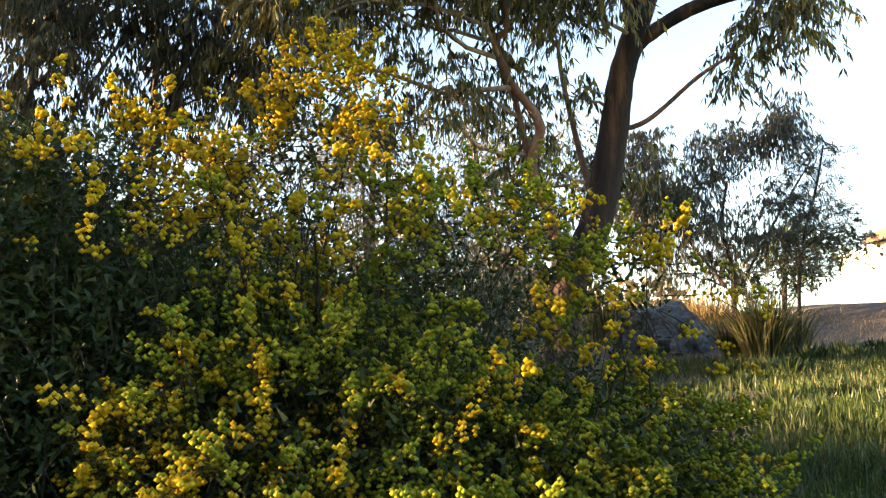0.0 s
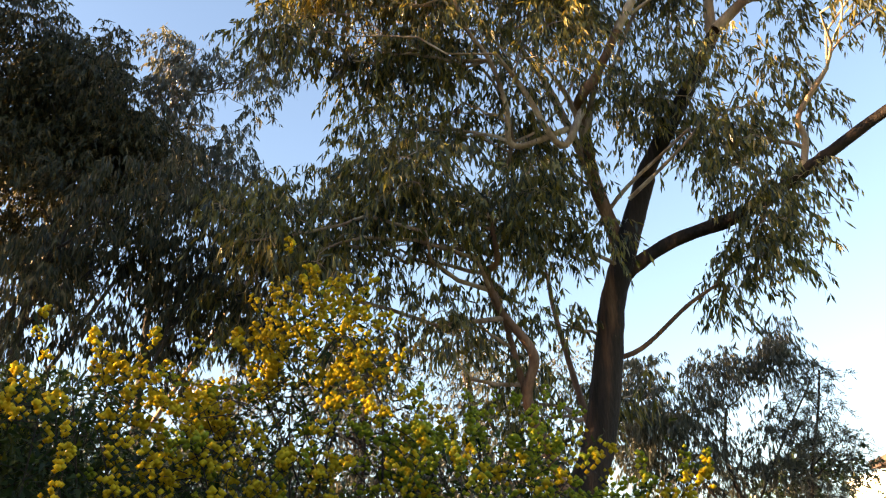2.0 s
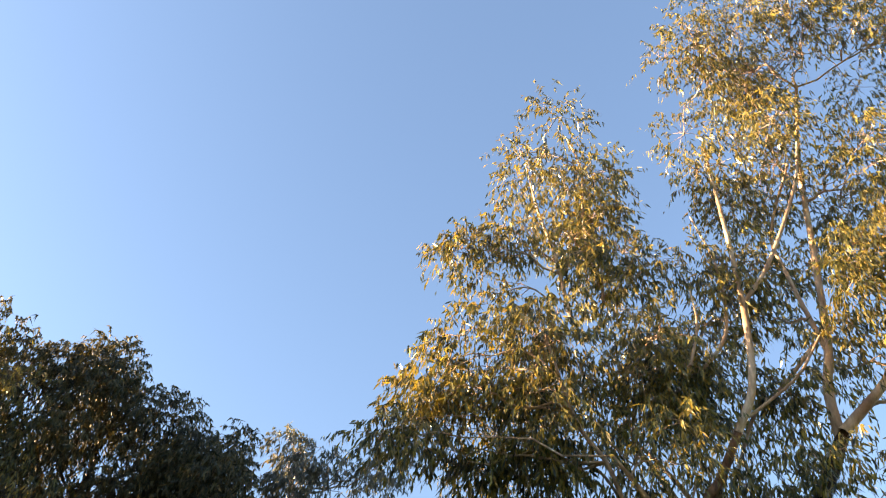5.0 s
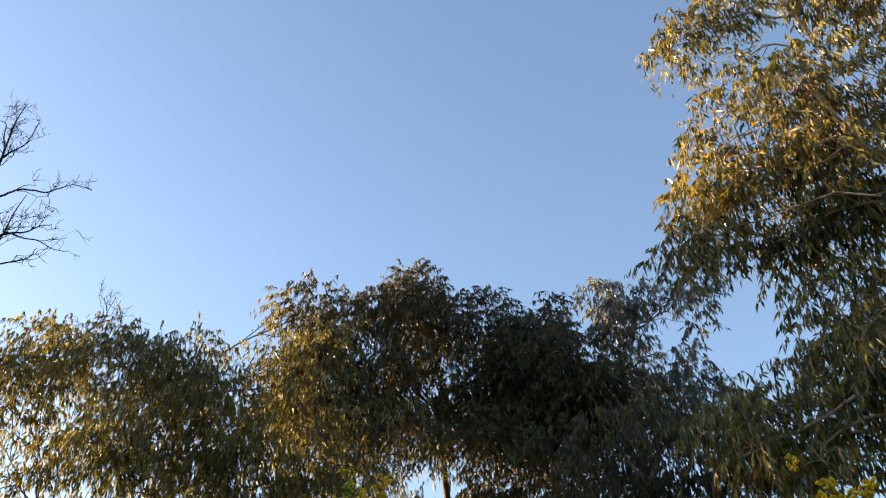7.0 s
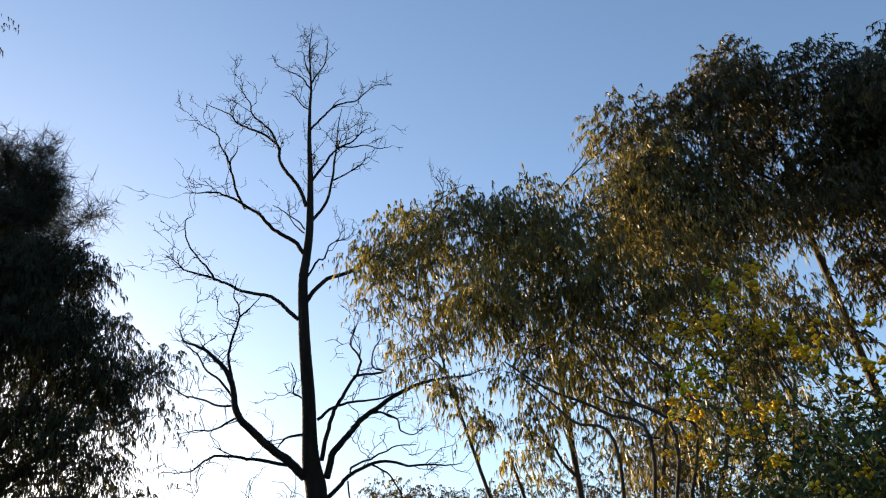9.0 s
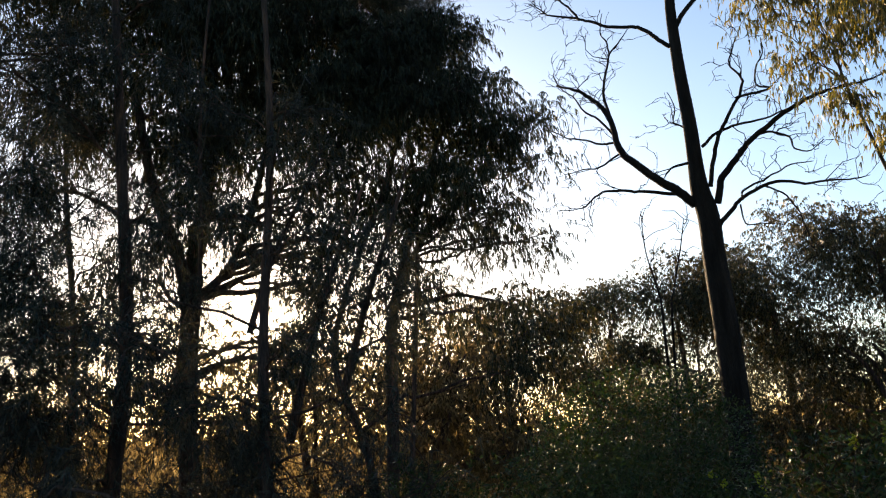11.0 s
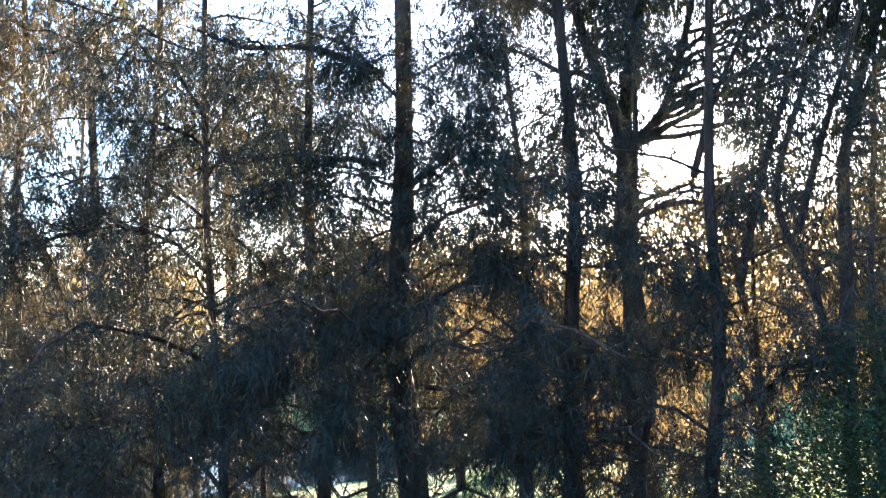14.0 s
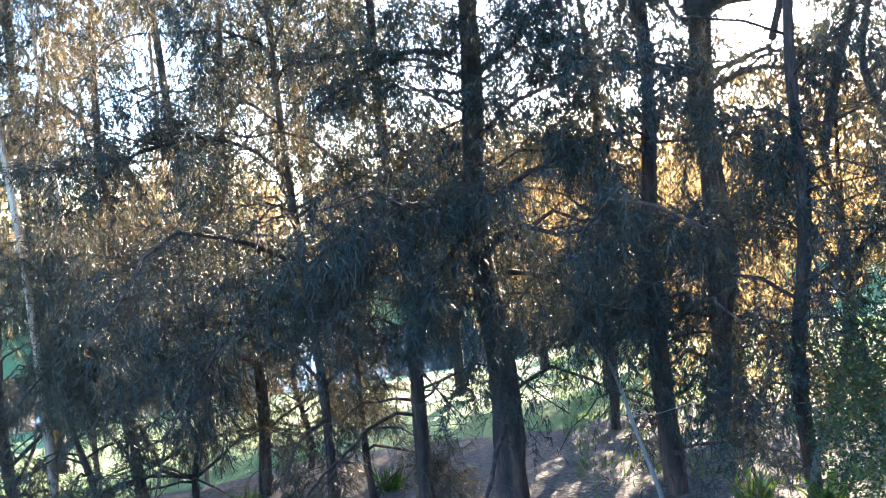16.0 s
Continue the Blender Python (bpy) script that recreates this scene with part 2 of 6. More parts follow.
def curves(a, b, k, rng, bow=0.0, wobble=0.05):
    """Curves from a to b (n, 3), bowed upwards or down, and wobbling."""
    a, b = np.asarray(a, float), np.asarray(b, float)
    s = np.linspace(0, 1, k)[None, :, None]
    length = np.linalg.norm(b - a, axis=1)[:, None, None]
    p = a[:, None] * (1 - s) + b[:, None] * s
    p = p + np.array([0, 0, 1.0]) * bow * length * 4 * s * (1 - s)
    n = np.cumsum(rng.normal(0, 1, p.shape), axis=1)
    n = n - n[:, :1] - s * (n[:, -1:] - n[:, :1])
    return p + n * wobble * length / math.sqrt(k)


def fine(points, steps=6):
    """A smooth line through a few points."""
    p = np.asarray(points, float)
    q = np.concatenate([2 * p[:1] - p[1:2], p, 2 * p[-1:] - p[-2:-1]])
    out = []
    for i in range(1, len(q) - 2):
        for j in range(steps):
            t = j / steps
            out.append(0.5 * (2 * q[i] + (q[i + 1] - q[i - 1]) * t + (2 * q[i - 1] - 5 * q[i] + 4 * q[i + 1] - q[i + 2]) * t * t
                              + (3 * q[i] - q[i - 1] - 3 * q[i + 1] + q[i + 2]) * t ** 3))
    out.append(p[-1])
    return np.array(out)


def limb(points, r0, r1, sides=10, rng=None, rough=0.0):
    g, line = Geo(), fine(points)
    r = np.linspace(r0, r1, len(line)) ** 1.0
    if rng is not None and rough:
        r = r * (1 + rng.normal(0, rough, len(line)))
    tubes(g, line[None], r[None], sides)
    return g, line


def sprays(leaf, twig, origin, way, rng, length, count, size, width, droop=0.6, hang=0.9, spread=0.5, twig_r=0.004, slim=False):
    """Leafy twigs: count long leaves along each, hanging."""
    n = len(origin)
    ln = length * rng.uniform(0.6, 1.3, (n, 1))
    down = np.array([0, 0, -1.0])
    s = np.linspace(0, 1, 3)[None, :, None]
    p = origin[:, None] + way[:, None] * ln[:, None] * s + down * droop * ln[:, None] * s ** 2
    if twig is not None:
        tubes(twig, p, np.broadcast_to(np.linspace(1, 0.4, 3) * twig_r, (n, 3)), 3)
    u = rng.uniform(0.1, 1.0, (n, count, 1))
    base = origin[:, None] + way[:, None] * ln[:, None] * u + down * droop * ln[:, None] * u ** 2
    d = unit(way[:, None] * 0.25 + rng.normal(0, spread, (n, count, 3)) + down * hang)
    lf = size * rng.uniform(0.6, 1.25, (n, count, 1))
    side = unit(np.cross(d.reshape(-1, 3), rng.normal(0, 1, (n * count, 3))))
    make = points if slim else blades
    make(leaf, base.reshape(-1, 3), (base + d * lf).reshape(-1, 3), width * rng.uniform(0.7, 1.2, n * count), side)


def ball_points(rng, n, hollow=0.3):
    d = unit(rng.normal(0, 1, (n, 3)))
    return d * (rng.uniform(hollow ** 3, 1, (n, 1)) ** (1 / 3)), d


def ground_height(x, y):
    """A slope that rises towards +x +y, with a valley floor and pond at its foot and a far bank."""
    s = (np.asarray(x, float) + np.asarray(y, float)) * 0.7071
    up = 0.15 * s
    up = np.where(s > 16, 2.4 + 1.2 * np.tanh((s - 16) * 0.15 / 1.2), up)
    far = -4.4 + 4.4 * np.clip((-s - 44) / 60, 0, 1) ** 0.8 + 0.02 * np.clip(-s - 104, 0, 300)
    low = np.maximum(-4.6, up)
    z = np.where(s < -40, np.maximum(low, far), low)
    bumps = 0.06 * np.sin(x * 1.3 + 0.5 * y) * np.sin(y * 1.1 - 0.7) + 0.12 * np.sin(x * 0.31 + 1.0) * np.sin(y * 0.27)
    # low berm of soil in front of the house
    berm = 0.3 * np.exp(-(((np.asarray(x) - 7.2) / 3.2) ** 2 + ((np.asarray(y) - 15.5) / 1.6) ** 2))
    return z + np.where(s > -26, bumps, 0) + berm


def on_ground(x, y):
    return (x, y, float(ground_height(x, y)))


def gum_tree(base, trunk, limbs, clumps, label, leaf_mat, rng_seed, leaf=(0.13, 0.021), per=70, leaves=18,
             bark=None, limb_bark=None, trunk_r=(0.2, 0.1), twig_len=0.38, hang=0.9, group="gum trees", flat=1.0, seek=0.25, bare=False, slim=False, fork=14, lobed=1.0, crest=1.0):
    """A gum: trunk, limbs, branches to each clump of the crown, hanging leaves."""
    rng = np.random.default_rng(rng_seed)
    bark, limb_bark = bark or BARK_GUM, limb_bark or BARK_SMOOTH
    tree = thing("gum_tree", base, label, "tree", group)
    trunk = [tuple(base[:2]) + (base[2] - 0.25,)] + list(trunk)
    g, line = limb(trunk, *trunk_r, 12, rng, 0.03)
    part("trunk", g, bark, tree)
    nodes, radii = [line[len(line) // 3:]], [np.linspace(*trunk_r, len(line))[len(line) // 3:]]
    for pts, r0, r1, *own in limbs:
        g, line = limb(pts, r0, r1, 8, rng, 0.04)
        part("limb", g, own[0] if own else limb_bark, tree)
        nodes.append(line)
        radii.append(np.linspace(r0, r1, len(line)))
    nodes, radii = np.concatenate(nodes), np.concatenate(radii)
    c = np.array(clumps)
    centre, size = c[:, :3], c[:, 3]
    d = np.linalg.norm(centre[:, None] - nodes[None], axis=2) + 1.2 * np.maximum(0, nodes[None, :, 2] - centre[:, None, 2] + seek)
    near = d.argmin(axis=1)
    start = nodes[near]
    wood, twig, crown = Geo(), Geo(), Geo()
    k = 8
    mains = curves(start, centre, k, rng, 0.08, 0.12)
    r0 = np.minimum(radii[near] * 0.65, 0.014 + 0.019 * np.linalg.norm(centre - start, axis=1))
    for i in range(len(c)):
        g = Geo()
        tubes(g, mains[i:i + 1], r0[i] * np.linspace(1, 0.35, k)[None], 6)
        part("branch", g, limb_bark, tree)
    for i in range(len(c)):
        # each clump breaks up into uneven lobes, with gaps between them
        lobes = max(3, int(round(6.5 * lobed * size[i] ** 1.2)))
        off, dd = ball_points(rng, lobes, 0.55)
        heart = centre[i] + off * size[i] * 0.86 * np.array([1, 1, 0.9 * flat])
        wide = np.clip(size[i] * rng.uniform(0.26, 0.46, lobes), 0.15, 0.5)
        sec = curves(mains[i, rng.integers(3, k, lobes)], heart, 6, rng, 0.1, 0.14)
        tubes(wood, sec, np.linspace(1, 0.4, 6)[None] * (0.007 + 0.012 * wide)[:, None], 4)
        share = wide ** 2 / (wide ** 2).sum()
        n = max(8, int(per * size[i] ** 2 * (crest if centre[i, 2] > 5.6 else 1.0)))
        pick = rng.choice(lobes, n, p=share)
        off, dd = ball_points(rng, n, 0.3)
        origin = heart[pick] + off * wide[pick][:, None] * np.array([1.1, 1.1, 0.85 * flat])
        m = max(3, n // fork)
        tw = curves(heart[pick[:m]], origin[:m], 4, rng, 0.08, 0.12)
        tubes(wood, tw, np.broadcast_to(np.linspace(0.0065, 0.003, 4), (m, 4)), 3)
        way = unit(dd * np.array([1, 1, 0.7]) + rng.normal(0, 0.35, (n, 3)) + np.array([0, 0, 0.15]))
        sprays(crown, None if bare else twig, origin, way, rng, twig_len, leaves, leaf[0], leaf[1], 0.6, hang, 0.4, slim=slim)
    part("branchwork", wood, limb_bark, tree, kind="stuff")
    if not bare:
        part("twigwork", twig, limb_bark, tree, kind="stuff")
    part("crown", crown, leaf_mat, tree, kind="stuff")
    return tree


def she_oak(base, top, label, seed, r=0.14, lean=(0, 0), branches=34, low=0.12, reach=2.2, boughs=12, needles=22, mat=None, length=0.155, hang=0.5, upswept=False, extra=(), plumes=()):
    """A she-oak: straight trunk, arching boughs, plumes of fine hanging needles on some of them."""
    rng = np.random.default_rng(seed)
    near = math.hypot(base[0], base[1]) < 9
    tree = thing("she_oak", base, label, "tree", "she-oaks")
    h = top - base[2]
    pts = [(base[0], base[1], base[2] - 0.25)] + [(base[0] + lean[0] * s + rng.normal(0, 0.07), base[1] + lean[1] * s + rng.normal(0, 0.07), base[2] + h * s) for s in (0.12, 0.25, 0.4, 0.6, 0.8, 1.0)]
    g, line = limb(pts, r * 0.85, 0.012, 10, rng, 0.07)
    part("trunk", g, BARK_OAK, tree)
    wood, crown = Geo(), Geo()
    s = np.sort(rng.uniform(low, 0.98, branches))
    start = np.stack([np.interp(s * (len(line) - 1), np.arange(len(line)), line[:, i]) for i in range(3)], axis=1)
    turn = np.arange(branches) * 2.4 + rng.normal(0, 0.5, branches)
    ln = reach * np.clip(1.15 - s, 0.18, 1) * rng.uniform(0.55, 1.2, branches)
    k = 8
    u = np.linspace(0, 1, k)[None, :]
    if upswept:
        rise, fall = rng.uniform(0.7, 1.3, (branches, 1)), rng.uniform(-0.3, 0.1, (branches, 1))
    else:
        rise = rng.uniform(0.2, 0.8, (branches, 1)) + 0.4 * s[:, None]
        fall = rng.uniform(0.5, 1.1, (branches, 1)) - 0.4 * s[:, None]
    out = np.stack([np.cos(turn), np.sin(turn), np.zeros(branches)], axis=1)
    main = start[:, None] + out[:, None] * (ln[:, None] * u)[..., None] + np.array([0, 0, 1.0]) * (ln[:, None] * (rise * u - fall * u ** 2))[..., None]
    bend = np.cumsum(rng.normal(0, 0.03, main.shape), axis=1) * ln[:, None, None]
    main = main + bend - bend[:, :1]
    thick = 0.005 + 0.008 * ln
    if extra:
        own = np.array([fine(p)[np.linspace(0, (len(p) - 1) * 6, k).astype(int)] for p, q in extra])
        main = np.concatenate([main, own])
        thick = np.concatenate([thick, [q for p, q in extra]])
        ln = np.concatenate([ln, np.linalg.norm(own[:, -1] - own[:, 0], axis=1)])
    for i in range(len(main)):
        g = Geo()
        tubes(g, main[i:i + 1], thick[i] * np.linspace(1, 0.3, k)[None], 6)
        part("bough", g, BARK_OAK, tree)
    rank = np.concatenate([s, np.full(len(main) - branches, 0.35)])
    full = rng.lognormal(0, 0.8, len(main)) * (0.5 + ln) ** 0.5
    if low < 0.5 and h > 4:
        full = full * np.interp(rank, [0.0, 0.18, 0.34, 0.6, 1.0], [0.3, 0.35, 1.0, 1.1, 0.7])
    n = int(len(main) * boughs * (0.62 if upswept else 0.16))
    bi = rng.choice(len(main), n, p=full / full.sum())
    ki = rng.integers(2, k, n)
    o = main[bi, ki] + (main[bi, np.maximum(ki - 1, 0)] - main[bi, ki]) * rng.uniform(0, 1, (n, 1))
    along = unit(main[bi, -1] - main[bi, 3])
    way = unit(rng.normal(0, 0.6, o.shape) + along * 0.8 + [0, 0, 0.15])
    e = o + way * rng.uniform(0.12, 0.5, (n, 1)) * (0.45 + 0.4 * ln[bi])[:, None]
    sec = curves(o, e, 5, rng, 0.05, 0.14)
    tubes(wood, sec[:, ::2], np.broadcast_to(np.linspace(0.006, 0.002, 3), (n, 3)), 3)
    for q in (2, 4):
        sprays(crown, None, sec[:, q], unit(way + rng.normal(0, 0.5, o.shape)), rng, 0.2, needles, length, 0.0075, 0.5, hang, 0.52, slim=True)
    if not upswept:
        # soft dark masses hang from the outer half of the fuller boughs
        for i in np.argsort(-full)[:int(len(main) * 0.85)]:
            for _ in range(1 if ln[i] < 1.1 else 2):
                u = rng.uniform(0.5, 1.0) * (k - 1)
                c = np.array([np.interp(u, np.arange(k), main[i, :, j]) for j in range(3)])
                wide = rng.uniform(0.11, 0.23) * (0.75 + 0.25 * min(2.0, ln[i]))
                c = c + [0, 0, -0.5 * wide]
                m = 10 + int(980 * wide ** 2)
                off, dd = ball_points(rng, m, 0.05)
                o = c + off * wide * np.array([1.0, 1.0, 1.35]) * (1 + 0.28 * rng.normal(0, 1, (m, 1)))
                tubes(wood, np.stack([np.broadcast_to(c, o.shape)[::5], o[::5]], axis=1), np.broadcast_to([0.004, 0.002], (len(o[::5]), 2)), 3)
                sprays(crown, None, o, unit(dd + rng.normal(0, 0.6, o.shape) + [0, 0, -0.3]), rng, 0.14, 11, length * 0.8, 0.008, 0.5, 0.7, 0.55, slim=True)
    spine = np.concatenate([line[3:], main[:, 2], main[:, 4]])
    for x, y, z, size in plumes:
        c = np.array([x, y, z])
        far = np.linalg.norm(spine - c, axis=1) + np.maximum(0, c[2] - spine[:, 2] + 0.1)
        root = spine[far.argmin()]
        stem = curves(root[None], (c + [0, 0, 0.3 * size])[None], 7, rng, 0.12, 0.1)
        g = Geo()
        tubes(g, stem, np.linspace(0.012, 0.004, 7)[None], 5)
        part("bough", g, BARK_OAK, tree)
        m = 10 + int(820 * size ** 2)
        off, dd = ball_points(rng, m, 0.1)
        o = c + off * size * np.array([1.0, 1.0, 1.3]) * (1 + 0.25 * rng.normal(0, 1, (m, 1)))
        o = o * 0.85 + stem[0, rng.integers(3, 7, m)] * 0.15
        tw = curves(o + (c - o) * 0.5 + [0, 0, 0.1 * size], o, 3, rng, 0.06, 0.1)
        tubes(wood, tw[::3], np.broadcast_to(np.linspace(0.004, 0.002, 3), (len(tw[::3]), 3)), 3)
        sprays(crown, None, o, unit(dd + rng.normal(0, 0.6, o.shape) + [0, 0, -0.2]), rng, 0.16, 12, length * 0.8, 0.008, 0.5, 0.7, 0.55, slim=True)
    part("branchwork", wood, BARK_OAK, tree, kind="stuff")
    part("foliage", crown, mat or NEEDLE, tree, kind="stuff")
    if near:
        tree.location = Vector(base) + Vector((0.07, -0.24, -0.03))
    return tree


# ---------------------------------------------------------------- ground, water, sun


def build_ground():
    rings = np.concatenate([np.linspace(0.0, 30, 61), np.geomspace(31, 3500, 40)])
    turns = np.linspace(0, 2 * math.pi, 241)[:-1]
    rr, tt = np.meshgrid(rings, turns, indexing="ij")
    x, y = rr * np.cos(tt), rr * np.sin(tt)
    v = np.stack([x, y, ground_height(x, y)], axis=-1)
    idx = np.arange(len(rings) * 240).reshape(len(rings), 240)
    nxt = np.roll(idx, -1, axis=1)
    g = Geo()
    g.add(v, np.stack([idx[:-1], idx[1:], nxt[1:], nxt[:-1]], axis=-1).reshape(-1, 4))
    m, nodes, links, bsdf, out = nodes_of("soil_and_lawn")
    tc = nodes.new("ShaderNodeTexCoord")
    a, b = nodes.new("ShaderNodeTexNoise"), nodes.new("ShaderNodeTexNoise")
    a.inputs["Scale"].default_value, a.inputs["Detail"].default_value = 0.35, 6
    b.inputs["Scale"].default_value, b.inputs["Detail"].default_value = 22, 6
    for n in (a, b):
        links.new(tc.outputs["Object"], n.inputs["Vector"])
    soil = ramp(nodes, [(0.3, (0.022, 0.016, 0.012)), (0.5, (0.055, 0.042, 0.03)), (0.72, (0.14, 0.105, 0.075))])
    lawn = ramp(nodes, [(0.3, (0.045, 0.09, 0.018)), (0.6, (0.09, 0.15, 0.028)), (0.8, (0.17, 0.2, 0.05))])
    for r in (soil, lawn):
        links.new(b.outputs["Fac"], r.inputs["Fac"])
    # lawn beyond the trees downhill, and on the slope by the house
    sep = nodes.new("ShaderNodeSeparateXYZ")
    links.new(tc.outputs["Object"], sep.inputs["Vector"])

    def maths(op, a, b=None):
        n = nodes.new("ShaderNodeMath")
        n.operation = op
        for i, q in enumerate((a, b)):
            if q is None:
                continue
            if isinstance(q, (int, float)):
                n.inputs[i].default_value = q
            else:
                links.new(q, n.inputs[i])
        return n.outputs[0]
    add = maths("ADD", sep.outputs["X"], sep.outputs["Y"])
    down = maths("LESS_THAN", maths("ADD", add, maths("MULTIPLY", a.outputs["Fac"], 7.0)), -12.0)
    side = maths("GREATER_THAN", maths("SUBTRACT", sep.outputs["X"], maths("MULTIPLY", sep.outputs["Y"], 0.36)), maths("SUBTRACT", maths("ADD", maths("MULTIPLY", a.outputs["Fac"], 2.2), maths("MULTIPLY", b.outputs["Fac"], 0.8)), 1.15))
    near = maths("LESS_THAN", maths("SUBTRACT", sep.outputs["Y"], maths("MULTIPLY", a.outputs["Fac"], 2.0)), 9.8)
    side = maths("MULTIPLY", side, near)
    mask = maths("MAXIMUM", down, side)
    mix = nodes.new("ShaderNodeMix")
    mix.data_type = "RGBA"
    links.new(mask, mix.inputs["Factor"])
    links.new(soil.outputs["Color"], mix.inputs["A"])
    links.new(lawn.outputs["Color"], mix.inputs["B"])
    links.new(mix.outputs["Result"], bsdf.inputs["Base Color"])
    bp = nodes.new("ShaderNodeBump")
    bp.inputs["Strength"].default_value, bp.inputs["Distance"].default_value = 0.7, 0.05
    links.new(b.outputs["Fac"], bp.inputs["Height"])
    links.new(bp.outputs["Normal"], bsdf.inputs["Normal"])
    bsdf.inputs["Roughness"].default_value = 0.95
    return alone("ground", g, m, (0, 0, 0), "sloping ground of soil, leaf litter and green lawn", "ground", kind="structure")


build_ground()


def build_pond():
    rng = np.random.default_rng(5)
    t = np.linspace(0, 2 * math.pi, 61)[:-1]
    r = 1 + 0.12 * np.sin(3 * t + 1) + 0.07 * np.sin(5 * t)
    cx, cy = -27.5, -25.5
    x, y = cx + 14 * r * np.cos(t), cy + 30 * r * np.sin(t)
    a = math.radians(45)
    x, y = cx + (x - cx) * math.cos(a) - (y - cy) * math.sin(a), cy + (x - cx) * math.sin(a) + (y - cy) * math.cos(a)
    z = -4.45
    top = np.stack([x, y, np.full(60, z)], axis=1)
    v = np.concatenate([top, top - [0, 0, 0.3], [[cx, cy, z], [cx, cy, z - 0.3]]])
    i = np.arange(60)
    j = (i + 1) % 60
    g = Geo()
    g.add(v, np.concatenate([np.stack([i, j, np.full(60, 120)], 1), np.stack([j + 60, i + 60, np.full(60, 121)], 1),
                             np.stack([i, i + 60, j], 1), np.stack([j, i + 60, j + 60], 1)]))
    m, nodes, links, bsdf, out = nodes_of("pond_water")
    bsdf.inputs["Base Color"].default_value = (0.02, 0.03, 0.03, 1)
    bsdf.inputs["Roughness"].default_value, bsdf.inputs["IOR"].default_value = 0.06, 1.33
    nz, bp = nodes.new("ShaderNodeTexNoise"), nodes.new("ShaderNodeBump")
    nz.inputs["Scale"].default_value = 3.0
    bp.inputs["Strength"].default_value, bp.inputs["Distance"].default_value = 0.15, 0.05
    links.new(nz.outputs["Fac"], bp.inputs["Height"])
    links.new(bp.outputs["Normal"], bsdf.inputs["Normal"])
    alone("water", g, m, (cx, cy, z), "still pond water at the foot of the slope", "water", kind="structure", smooth=False)


build_pond()

sun_mat, sn, sl, sb, so = nodes_of("sun_glow")
em = sn.new("ShaderNodeEmission")
em.inputs["Color"].default_value, em.inputs["Strength"].default_value = (1.0, 0.86, 0.6, 1), 40.0
sl.new(em.outputs["Emission"], so.inputs["Surface"])
bm = bmesh.new()
bmesh.ops.create_icosphere(bm, subdivisions=3, radius=38)
sun_mesh = bpy.data.meshes.new("sun")
bm.to_mesh(sun_mesh)
bm.free()
sun_mesh.materials.append(sun_mat)
sun_ob = new("sun", sun_mesh)
sun_ob.location = sun_way * 3000
tagged(sun_ob, "low golden sun shining between the trees", "sun", kind="structure")

